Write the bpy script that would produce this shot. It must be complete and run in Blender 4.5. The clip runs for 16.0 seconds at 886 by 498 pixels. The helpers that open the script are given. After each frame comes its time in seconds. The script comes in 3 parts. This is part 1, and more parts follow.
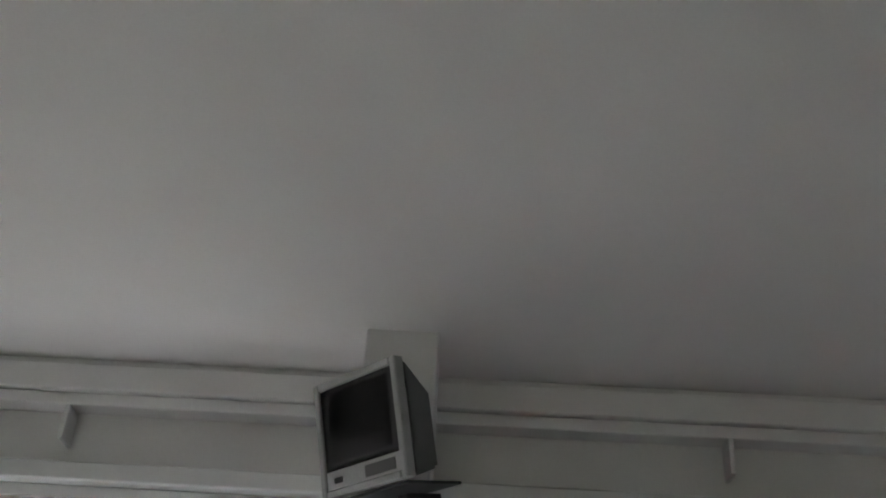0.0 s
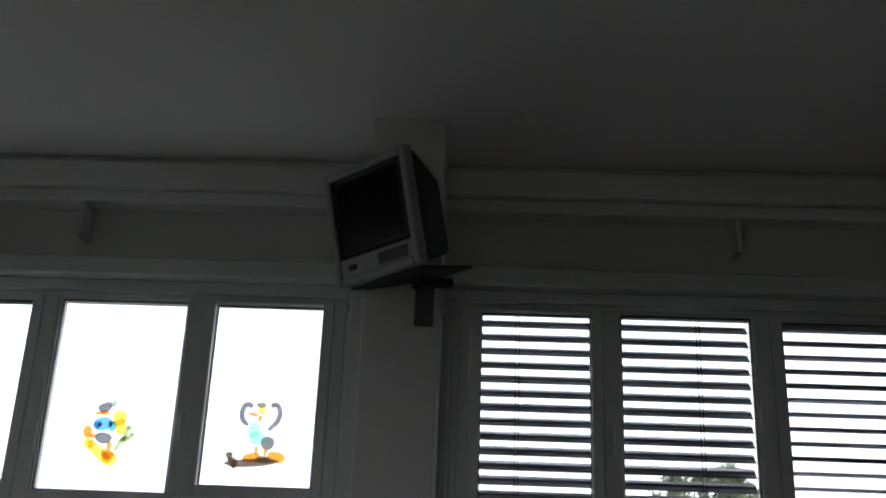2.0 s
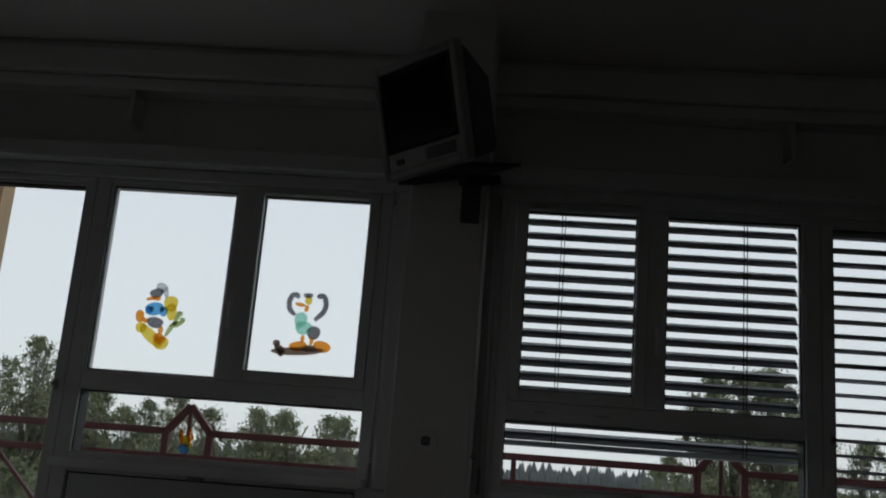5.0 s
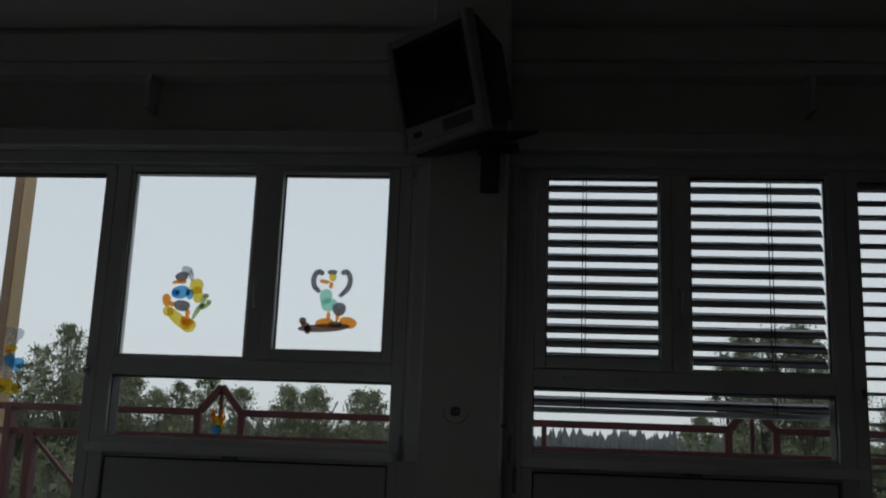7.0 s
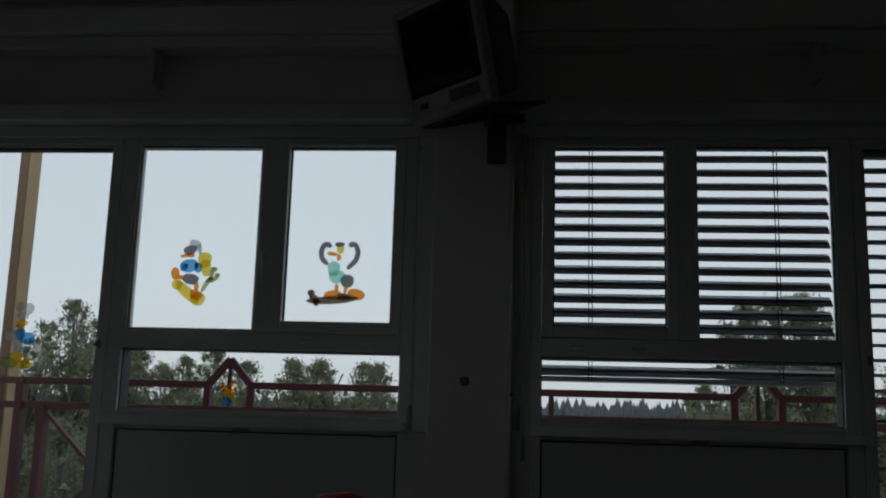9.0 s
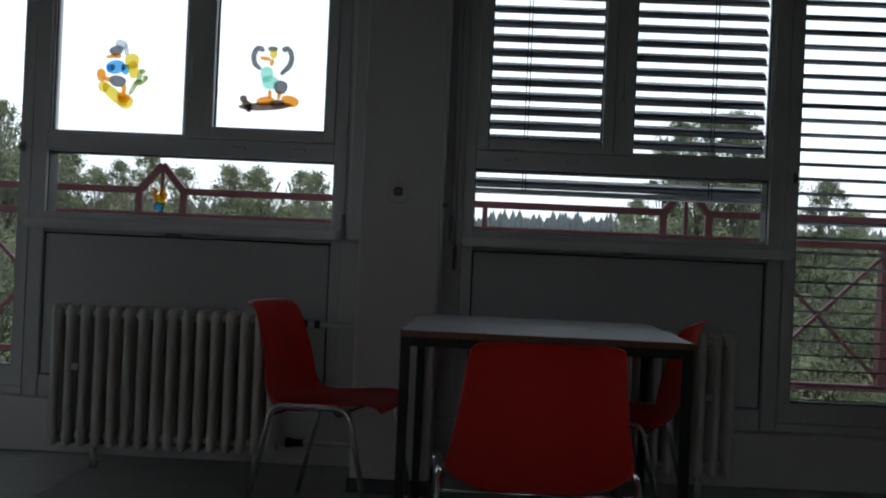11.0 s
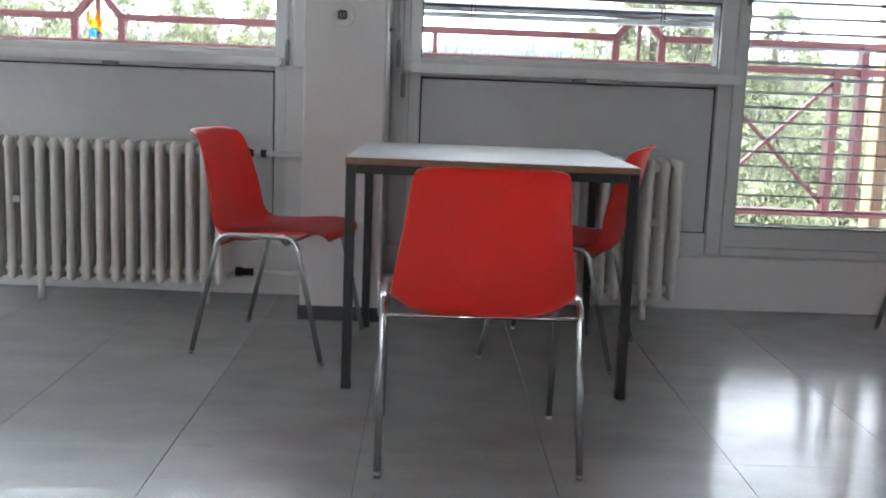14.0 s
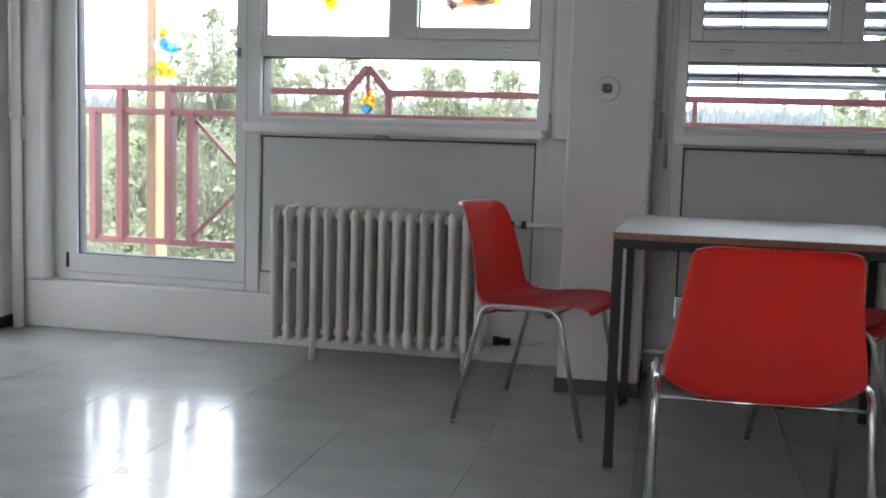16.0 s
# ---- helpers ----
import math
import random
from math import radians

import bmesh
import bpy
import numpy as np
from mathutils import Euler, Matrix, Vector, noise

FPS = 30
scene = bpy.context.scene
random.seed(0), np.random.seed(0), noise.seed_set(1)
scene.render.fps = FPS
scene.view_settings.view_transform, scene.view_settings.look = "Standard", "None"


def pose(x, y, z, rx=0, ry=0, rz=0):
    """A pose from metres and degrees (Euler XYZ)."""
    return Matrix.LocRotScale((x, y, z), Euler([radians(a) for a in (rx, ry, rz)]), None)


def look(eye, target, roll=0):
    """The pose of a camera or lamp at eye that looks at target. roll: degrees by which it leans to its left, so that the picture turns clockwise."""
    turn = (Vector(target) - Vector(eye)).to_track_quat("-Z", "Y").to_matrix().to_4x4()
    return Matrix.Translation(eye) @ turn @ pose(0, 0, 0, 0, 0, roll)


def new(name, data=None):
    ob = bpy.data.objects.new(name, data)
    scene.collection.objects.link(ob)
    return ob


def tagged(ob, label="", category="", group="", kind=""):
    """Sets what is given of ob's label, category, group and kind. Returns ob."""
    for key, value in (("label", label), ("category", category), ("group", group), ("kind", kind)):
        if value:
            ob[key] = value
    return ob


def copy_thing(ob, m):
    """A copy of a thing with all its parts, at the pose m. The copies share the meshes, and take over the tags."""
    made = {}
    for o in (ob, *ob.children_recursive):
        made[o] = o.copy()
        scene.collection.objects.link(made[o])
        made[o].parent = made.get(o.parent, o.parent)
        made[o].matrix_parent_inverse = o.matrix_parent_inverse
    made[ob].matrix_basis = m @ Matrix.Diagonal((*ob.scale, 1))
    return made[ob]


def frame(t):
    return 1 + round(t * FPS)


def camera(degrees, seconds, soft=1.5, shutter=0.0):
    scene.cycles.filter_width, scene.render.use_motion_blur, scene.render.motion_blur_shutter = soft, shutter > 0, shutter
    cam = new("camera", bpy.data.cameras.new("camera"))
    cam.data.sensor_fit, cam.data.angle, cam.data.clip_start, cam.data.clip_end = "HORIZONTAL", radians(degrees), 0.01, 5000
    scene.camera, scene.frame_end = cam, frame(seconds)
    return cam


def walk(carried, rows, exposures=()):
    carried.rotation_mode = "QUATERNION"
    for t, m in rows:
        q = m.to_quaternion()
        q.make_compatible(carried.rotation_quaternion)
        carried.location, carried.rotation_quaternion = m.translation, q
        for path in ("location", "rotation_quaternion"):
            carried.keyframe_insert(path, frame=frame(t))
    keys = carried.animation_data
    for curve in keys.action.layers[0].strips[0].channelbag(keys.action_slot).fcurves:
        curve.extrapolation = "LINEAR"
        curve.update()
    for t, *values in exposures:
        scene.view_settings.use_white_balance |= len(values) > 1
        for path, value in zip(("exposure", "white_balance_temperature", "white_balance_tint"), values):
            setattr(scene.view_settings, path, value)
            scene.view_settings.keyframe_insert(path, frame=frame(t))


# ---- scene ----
PATH = [
    (0, -0.026, -0.020, 1.008, 121.79, -3.27, 0.13),
    (0.5, -0.026, -0.020, 1.008, 116.80, -1.83, 0.56),
    (1, -0.026, -0.020, 1.008, 114.07, -2.05, 0.77),
    (1.5, -0.026, -0.020, 1.008, 111.51, -2.52, 0.70),
    (2, -0.026, -0.020, 1.008, 109.86, -2.12, 1.21),
    (2.5, -0.026, -0.020, 1.008, 109.46, -2.85, 1.22),
    (3, -0.026, -0.020, 1.008, 109.15, -3.48, 1.28),
    (3.5, -0.026, -0.020, 1.008, 108.42, -3.52, 1.70),
    (4, -0.026, -0.020, 1.008, 106.61, -4.19, 2.17),
    (4.5, -0.026, -0.020, 1.008, 104.86, -4.58, 3.01),
    (6.8, -0.027, -0.020, 1.008, 102.49, -3.32, 4.20),
    (7, -0.026, -0.018, 1.010, 102.20, -2.15, 5.06),
    (7.5, -0.024, -0.018, 1.012, 102.77, -0.92, 5.55),
    (8, -0.030, -0.024, 1.014, 102.62, -1.22, 5.53),
    (8.5, -0.047, -0.036, 1.010, 102.86, -2.21, 5.22),
    (9, -0.048, -0.036, 0.999, 100.66, -1.65, 5.28),
    (9.5, -0.050, -0.029, 0.995, 97.72, -2.58, 4.96),
    (10, -0.043, -0.022, 0.988, 94.67, -2.98, 5.05),
    (10.2, -0.042, -0.021, 0.988, 93.56, -2.96, 4.54),
    (12.3, 0.004, 0.002, 1.027, 86.51, -2.16, -0.66),
    (12.5, 0.006, 0.005, 1.023, 85.92, -2.08, -0.54),
    (13, 0.008, 0.009, 1.003, 83.69, -2.29, -0.73),
    (13.5, 0.008, 0.013, 0.990, 81.83, -1.72, -1.08),
    (14, 0.005, 0.016, 0.984, 80.82, -2.22, -0.68),
    (14.5, 0.000, 0.014, 0.983, 80.57, -2.10, -0.11),
    (15, -0.018, 0.010, 0.989, 80.97, -2.47, 3.79),
    (15.5, -0.047, 0.015, 1.003, 81.80, -2.20, 8.16),
    (16, -0.085, 0.022, 1.010, 83.99, -1.79, 12.69),
]
cam = camera(47.0, 16.0, soft=2.0)
EXPOSURES = [(0.0, 4.5, 6750, 17), (0.5, 4.45, 6700, 17), (1.0, 3.9, 6650, 16), (1.5, 3.15, 6600, 14), (2.0, 2.3, 6500, 12), (2.5, 1.6, 6550, 11), (3.0, 1.15, 6700, 12),
             (3.5, 0.85, 6700, 12), (4.5, 0.65, 6700, 11), (7.0, 0.38, 6580, 10), (9.0, 0.38, 6420, 9), (10.2, 0.7, 6250, 9), (12.3, 2.98, 6350, 12), (12.5, 3.2, 6350, 12), (13.0, 4.08, 6400, 13),
             (13.5, 4.45, 6400, 14), (14.5, 4.75, 6500, 14), (15.0, 4.8, 6480, 14), (15.5, 4.62, 6450, 14), (16.0, 4.22, 6450, 13)]
walk(cam, [(row[0], pose(*row[1:])) for row in PATH], EXPOSURES)

# ---- world and light: an even overcast sky ----
world = bpy.data.worlds.new("overcast")
scene.world = world
world.use_nodes = True
wn, wl = world.node_tree.nodes, world.node_tree.links
sky = wn.new("ShaderNodeTexSky")
sky.sky_type, sky.sun_disc = "NISHITA", False
sky.sun_elevation, sky.sun_rotation = radians(48), radians(150)
sky.dust_density, sky.air_density = 4.0, 1.0
veil = wn.new("ShaderNodeMix")
veil.data_type = "RGBA"
veil.inputs["Factor"].default_value = 0.8
veil.inputs["B"].default_value = (5.9, 6.2, 6.5, 1)
wl.new(sky.outputs[0], veil.inputs["A"])
wl.new(veil.outputs["Result"], wn["Background"].inputs["Color"])
wn["Background"].inputs["Strength"].default_value = 0.1

sun_data = bpy.data.lights.new("sun", "SUN")
sun_data.energy, sun_data.angle, sun_data.color = 0.5, radians(25), (1.0, 0.97, 0.93)
sun = new("sun", sun_data)
sun.matrix_world = look((0, 0, 30), (4, 20, 0))


# ---- materials ----
def material(name, color, rough=0.6, metal=0.0, grain=30.0, vary=0.08, bump=0.05, stain=2.5, stain_amount=0.08, spec=0.5, coat=0.0, through_light=0.0):
    """A surface with fine grain, broad stains and slight relief at world size."""
    m = bpy.data.materials.new(name)
    m.use_nodes = True
    n, l = m.node_tree.nodes, m.node_tree.links
    b = n["Principled BSDF"]
    b.inputs["Roughness"].default_value, b.inputs["Metallic"].default_value = rough, metal
    b.inputs["Specular IOR Level"].default_value = spec
    b.inputs["Coat Weight"].default_value = coat
    co = n.new("ShaderNodeTexCoord")
    fine, broad = n.new("ShaderNodeTexNoise"), n.new("ShaderNodeTexNoise")
    fine.inputs["Scale"].default_value, fine.inputs["Detail"].default_value = grain, 4
    broad.inputs["Scale"].default_value, broad.inputs["Detail"].default_value = stain, 5
    for k in (fine, broad):
        l.new(co.outputs["Object"], k.inputs["Vector"])
    info = n.new("ShaderNodeObjectInfo")
    mixed = None
    for k, amount in ((fine.outputs["Fac"], vary), (broad.outputs["Fac"], stain_amount), (info.outputs["Random"], 0.03)):
        r = n.new("ShaderNodeMapRange")
        r.inputs["From Min"].default_value, r.inputs["From Max"].default_value = (0.3, 0.7) if amount != 0.03 else (0, 1)
        r.inputs["To Min"].default_value, r.inputs["To Max"].default_value = 1 - amount, 1 + amount
        l.new(k, r.inputs["Value"])
        if mixed is None:
            mixed = r.outputs[0]
        else:
            mu = n.new("ShaderNodeMath")
            mu.operation = "MULTIPLY"
            l.new(mixed, mu.inputs[0]), l.new(r.outputs[0], mu.inputs[1])
            mixed = mu.outputs[0]
    sc = n.new("ShaderNodeVectorMath")
    sc.operation = "SCALE"
    sc.inputs[0].default_value = color
    l.new(mixed, sc.inputs["Scale"])
    l.new(sc.outputs[0], b.inputs["Base Color"])
    ro = n.new("ShaderNodeMapRange")
    ro.inputs["To Min"].default_value, ro.inputs["To Max"].default_value = rough * 0.8, min(1, rough * 1.2)
    l.new(broad.outputs["Fac"], ro.inputs["Value"]), l.new(ro.outputs[0], b.inputs["Roughness"])
    if bump:
        bu = n.new("ShaderNodeBump")
        bu.inputs["Strength"].default_value, bu.inputs["Distance"].default_value = bump, 0.01
        l.new(fine.outputs["Fac"], bu.inputs["Height"]), l.new(bu.outputs[0], b.inputs["Normal"])
    if through_light:
        tr = n.new("ShaderNodeBsdfTranslucent")
        l.new(sc.outputs[0], tr.inputs["Color"])
        mx = n.new("ShaderNodeMixShader")
        mx.inputs[0].default_value = through_light
        l.new(b.outputs[0], mx.inputs[1]), l.new(tr.outputs[0], mx.inputs[2])
        l.new(mx.outputs[0], n["Material Output"].inputs["Surface"])
    return m


WALL = material("wall_paint", (0.70, 0.69, 0.69), 0.65, grain=90, vary=0.02, bump=0.08, stain=1.3, stain_amount=0.05)
GLOSSWALL = material("washable_wall_paint", (0.80, 0.79, 0.78), 0.38, grain=90, vary=0.02, bump=0.03, stain=1.3, stain_amount=0.05)
# muted tone chosen for the unseen rear wall, to weaken its bounced light
REARWALL = material("unseen_rear_wall_paint", (0.55, 0.52, 0.47), 0.7, grain=90, vary=0.03, bump=0.08, stain=1.3, stain_amount=0.06)
CEIL = material("ceiling_paint", (0.74, 0.73, 0.72), 0.8, grain=120, vary=0.02, bump=0.05, stain=0.8, stain_amount=0.04)
FRAME = material("grey_white_frame_lacquer", (0.63, 0.635, 0.635), 0.35, grain=60, vary=0.02, bump=0.02, stain=3, stain_amount=0.05)
PANEL = material("pale_grey_panel", (0.55, 0.56, 0.565), 0.45, grain=50, vary=0.02, bump=0.02, stain=2, stain_amount=0.04)
WHITEMETAL = material("pale_handle_alloy", (0.75, 0.75, 0.76), 0.3, grain=60, vary=0.02, bump=0.02)
GASKET = material("dark_rubber_gasket", (0.03, 0.03, 0.035), 0.6, grain=80)
FLOOR = material("floor_lino_grey", (0.295, 0.315, 0.307), 0.30, grain=160, vary=0.12, bump=0.0, stain=1.6, stain_amount=0.18, spec=0.45, coat=0.54)
fn, fl = FLOOR.node_tree.nodes, FLOOR.node_tree.links
fb = fn["Principled BSDF"]
wax, scuff, where = fn.new("ShaderNodeTexNoise"), fn.new("ShaderNodeTexNoise"), fn.new("ShaderNodeMapping")
geo_pos = fn.new("ShaderNodeNewGeometry")
where.inputs["Scale"].default_value = (1.0, 1.7, 1.0)
where.inputs["Rotation"].default_value = (0, 0, 0.35)
fl.new(geo_pos.outputs["Position"], where.inputs["Vector"])
ripple = fn.new("ShaderNodeMapping")
ripple.inputs["Scale"].default_value = (1.0, 2.6, 1.0)
fl.new(geo_pos.outputs["Position"], ripple.inputs["Vector"]), fl.new(ripple.outputs[0], wax.inputs["Vector"]), fl.new(where.outputs[0], scuff.inputs["Vector"])
wax.inputs["Scale"].default_value, wax.inputs["Detail"].default_value, wax.inputs["Roughness"].default_value = 7.0, 4.0, 0.5
scuff.inputs["Scale"].default_value, scuff.inputs["Detail"].default_value = 4.0, 9
cr = fn.new("ShaderNodeMapRange")
cr.inputs["From Min"].default_value, cr.inputs["From Max"].default_value = 0.35, 0.7
cr.inputs["To Min"].default_value, cr.inputs["To Max"].default_value = 0.02, 0.09
fl.new(scuff.outputs["Fac"], cr.inputs["Value"]), fl.new(cr.outputs[0], fb.inputs["Coat Roughness"])
tint = fn.new("ShaderNodeMapRange")
tint.inputs["From Min"].default_value, tint.inputs["From Max"].default_value = 0.38, 0.66
tint.inputs["To Min"].default_value, tint.inputs["To Max"].default_value = 0.90, 1.10
worn = fn.new("ShaderNodeVectorMath")
worn.operation = "SCALE"
fl.new(scuff.outputs["Fac"], tint.inputs["Value"]), fl.new(tint.outputs[0], worn.inputs["Scale"])
fl.new(fb.inputs["Base Color"].links[0].from_socket, worn.inputs[0]), fl.new(worn.outputs[0], fb.inputs["Base Color"])
wave = fn.new("ShaderNodeBump")
wave.inputs["Strength"].default_value, wave.inputs["Distance"].default_value = 0.20, 0.012
fl.new(wax.outputs["Fac"], wave.inputs["Height"])
fl.new(wave.outputs[0], fb.inputs["Coat Normal"])
JOINT = material("floor_joint_dark", (0.12, 0.12, 0.12), 0.5, grain=60)
BASE = material("black_skirting", (0.015, 0.015, 0.016), 0.4, grain=40)
RADI = material("radiator_enamel", (0.72, 0.70, 0.665), 0.4, grain=70, vary=0.03, bump=0.05, stain=6, stain_amount=0.06)
RED = material("red_plastic", (0.58, 0.076, 0.065), 0.34, grain=220, vary=0.05, bump=0.03, stain=7, stain_amount=0.07, through_light=0.50, coat=0.35)
for node in RED.node_tree.nodes:
    if node.type == "BSDF_TRANSLUCENT":
        RED.node_tree.links.remove(node.inputs["Color"].links[0])
        node.inputs["Color"].default_value = (0.95, 0.11, 0.07, 1)
CHROME = material("chrome_tube", (0.62, 0.62, 0.63), 0.22, metal=1.0, grain=90, vary=0.04, bump=0.0, stain=9, stain_amount=0.08)
BLACKSTEEL = material("black_lacquered_steel", (0.026, 0.027, 0.027), 0.5, grain=90, spec=0.3)
TABLETOP = material("pale_laminate", (0.46, 0.475, 0.48), 0.5, spec=0.3, grain=200, vary=0.03, bump=0.01, stain=4, stain_amount=0.05)
EDGE = material("brown_beech_edge", (0.26, 0.14, 0.08), 0.5, grain=60, vary=0.15)
RUBBER = material("black_rubber", (0.02, 0.02, 0.02), 0.7)
RAIL = material("oxide_red_rail_paint", (0.105, 0.030, 0.034), 0.55, grain=40, vary=0.10, stain=4, stain_amount=0.12)
# one post timber in two tones: lit side and shaded front put into colour
LIT_TIMBER = material("lit_side_timber", (0.43, 0.30, 0.165), 0.6, grain=25, vary=0.10, stain=2, stain_amount=0.12)
SHADED_TIMBER = material("shaded_front_timber", (0.17, 0.11, 0.07), 0.6, grain=25, vary=0.10, stain=2, stain_amount=0.12)
SLAT = material("grey_blind_slat", (0.62, 0.63, 0.66), 0.45, grain=60, vary=0.03, stain=3, stain_amount=0.06)
CORD = material("blind_cord", (0.06, 0.06, 0.065), 0.8)
TVGREY = material("tv_grey_plastic", (0.32, 0.32, 0.32), 0.5, grain=150)
TVDARK = material("tv_dark_plastic", (0.07, 0.07, 0.072), 0.55, grain=150)
TVBLACK = material("tv_screen_glass", (0.008, 0.008, 0.009), 0.30, bump=0.0, spec=0.3)
CONCRETE = material("balcony_concrete", (0.35, 0.34, 0.32), 0.8, grain=30, vary=0.12, stain=1.5, stain_amount=0.15)
GRASS = material("meadow_grass", (0.085, 0.105, 0.055), 1.0, spec=0.0, grain=2.0, vary=0.25, stain=0.05, stain_amount=0.25)
BARK = material("grey_birch_bark", (0.10, 0.10, 0.085), 0.9, grain=15, vary=0.25, bump=0.3)
# dark wood paled to bluish grey: distant haze and glare put into its colour
HILL = material("haze_tinted_conifers", (0.17, 0.195, 0.205), 1.0, spec=0.0, through_light=0.5, bump=0.0, grain=0.08, vary=0.2, stain=0.01, stain_amount=0.15)
LEAVES = [material("birch_leaves", (0.225, 0.25, 0.165), 0.7, spec=0.2, grain=3.0, vary=0.2, bump=0, stain=0.6, stain_amount=0.2, through_light=0.5),
          material("alder_leaves", (0.185, 0.21, 0.14), 0.7, spec=0.2, grain=3.0, vary=0.2, bump=0, stain=0.6, stain_amount=0.2, through_light=0.5)]

glass_mat = bpy.data.materials.new("window_glass")
glass_mat.use_nodes = True
gn, gl = glass_mat.node_tree.nodes, glass_mat.node_tree.links
clear, gloss, mix, fr = gn.new("ShaderNodeBsdfTransparent"), gn.new("ShaderNodeBsdfGlossy"), gn.new("ShaderNodeMixShader"), gn.new("ShaderNodeFresnel")
clear.inputs[0].default_value = (0.93, 0.95, 0.95, 1)
gloss.inputs["Roughness"].default_value = 0.01
fr.inputs["IOR"].default_value = 1.45
thin = gn.new("ShaderNodeMath")
thin.operation = "MULTIPLY"
thin.inputs[1].default_value = 0.55
gl.new(fr.outputs[0], thin.inputs[0]), gl.new(thin.outputs[0], mix.inputs[0]), gl.new(clear.outputs[0], mix.inputs[1]), gl.new(gloss.outputs[0], mix.inputs[2])
gl.new(mix.outputs[0], gn["Material Output"].inputs["Surface"])


# ---- mesh helpers ----
def bx(bm, x0, x1, y0, y1, z0, z1):
    """Adds a box between the given limits."""
    x0, x1 = min(x0, x1), max(x0, x1)
    v = [bm.verts.new((x, y, z)) for x in (x0, x1) for y in (y0, y1) for z in (z0, z1)]
    for f in ((0, 1, 3, 2), (4, 6, 7, 5), (0, 4, 5, 1), (2, 3, 7, 6), (0, 2, 6, 4), (1, 5, 7, 3)):
        bm.faces.new([v[i] for i in f])
    return bm


def soften(bm, width, segments=1):
    bmesh.ops.bevel(bm, geom=bm.edges[:], offset=width, segments=segments, affect="EDGES", clamp_overlap=True)
    return bm


def box(x0, x1, y0, y1, z0, z1, bevel=0.0, segments=1):
    bm = bx(bmesh.new(), x0, x1, y0, y1, z0, z1)
    return soften(bm, bevel, segments) if bevel else bm


def tube(bm, pts, r, n=8, caps=True):
    """Sweeps a circle along points."""
    pts = [Vector(p) for p in pts]
    rings, side = [], None
    for i, p in enumerate(pts):
        d = (pts[min(i + 1, len(pts) - 1)] - pts[max(i - 1, 0)]).normalized()
        if side is None:
            side = d.orthogonal().normalized()
        side = (side - d * side.dot(d)).normalized()
        up = d.cross(side)
        rad = r[i] if isinstance(r, (list, tuple)) else r
        rings.append([bm.verts.new(p + (side * math.cos(2 * math.pi * k / n) + up * math.sin(2 * math.pi * k / n)) * rad) for k in range(n)])
    for a, b in zip(rings, rings[1:]):
        for k in range(n):
            f = bm.faces.new((a[k], a[(k + 1) % n], b[(k + 1) % n], b[k]))
            f.smooth = True
    if caps:
        bm.faces.new(list(reversed(rings[0])))
        bm.faces.new(rings[-1])
    return bm


def rounded(pts, radius, steps=5):
    """A polyline with its inner corners rounded."""
    pts = [Vector(p) for p in pts]
    out = [pts[0]]
    for a, b, c in zip(pts, pts[1:], pts[2:]):
        u, w = (a - b).normalized(), (c - b).normalized()
        p, q = b + u * radius, b + w * radius
        for i in range(steps + 1):
            s = i / steps
            out.append(p * (1 - s) ** 2 + b * 2 * s * (1 - s) + q * s ** 2)
    return out + [pts[-1]]


def mesh_of(name, bm, mat):
    me = bpy.data.meshes.new(name)
    bmesh.ops.recalc_face_normals(bm, faces=bm.faces[:])
    bm.to_mesh(me)
    bm.free()
    me.materials.append(mat)
    return me


def part(name, bm, mat, parent, label=""):
    ob = new(name, mesh_of(name, bm, mat))
    ob.parent = parent
    return tagged(ob, label)


def thing(name, label, category, group="", kind="", at=None):
    ob = new(name)
    ob.empty_display_size = 0.1
    if at is not None:
        ob.matrix_world = at
    return tagged(ob, label, category, group, kind)


def solid(name, bm, mat, label, category, group="", kind=""):
    return tagged(new(name, mesh_of(name, bm, mat)), label, category, group, kind)


# ---- the room ----
FACE, GLASS = 4.68, 4.715
LEFT, RIGHT, BACK, CEILING = -3.365, 5.2, -3.6, 3.14
floor = solid("floor", box(LEFT - 0.199, RIGHT + 0.2, BACK - 0.2, 4.9, -0.12, -0.003), JOINT, "polished grey linoleum tile floor with dark joints", "floor", kind="structure")
solid("ceiling", box(LEFT - 0.2, RIGHT + 0.2, BACK - 0.2, 4.95, CEILING, CEILING + 0.2), CEIL, "plain white painted ceiling", "ceiling", kind="structure")
# the opening is unseen, added to brighten the left corner
bm = bmesh.new()
bx(bm, LEFT - 0.2, LEFT, BACK, 3.85, 0.0, CEILING)
bx(bm, LEFT - 0.2, LEFT, 4.2, 4.9, 0.0, CEILING)
bx(bm, LEFT - 0.2, LEFT, 3.85, 4.2, 2.1, CEILING)
solid("wall_west", bm, GLOSSWALL, "white painted side wall with an unseen narrow opening added for light", "wall", kind="structure")
# unseen court wall and floor, added to bounce sky light through that opening
solid("wall_west_court", box(-5.5, -5.3, 0.5, 4.9, -0.1, 3.4), WALL, "unseen white wall added outside the opening to bounce daylight in", "wall", kind="structure")
solid("court_floor", box(-5.3, LEFT - 0.2, 0.5, 4.9, -0.1, -0.005), CONCRETE, "unseen grey concrete floor added under the bounce wall", "floor", kind="structure")
solid("baseboard", box(LEFT, LEFT + 0.012, 4.2, 4.60, 0.0, 0.06, 0.003), BASE, "black skirting along the side wall", "baseboard", kind="structure")
# unseen opening, added to light the right face of the pillar
bm = bmesh.new()
for a, b, z0, z1 in ((BACK, 0.5, 0, CEILING), (0.5, 1.2, 0, 1.35), (0.5, 1.2, 2.1, CEILING), (1.2, 4.9, 0, CEILING)):
    bx(bm, RIGHT, RIGHT + 0.2, a, b, z0, z1)
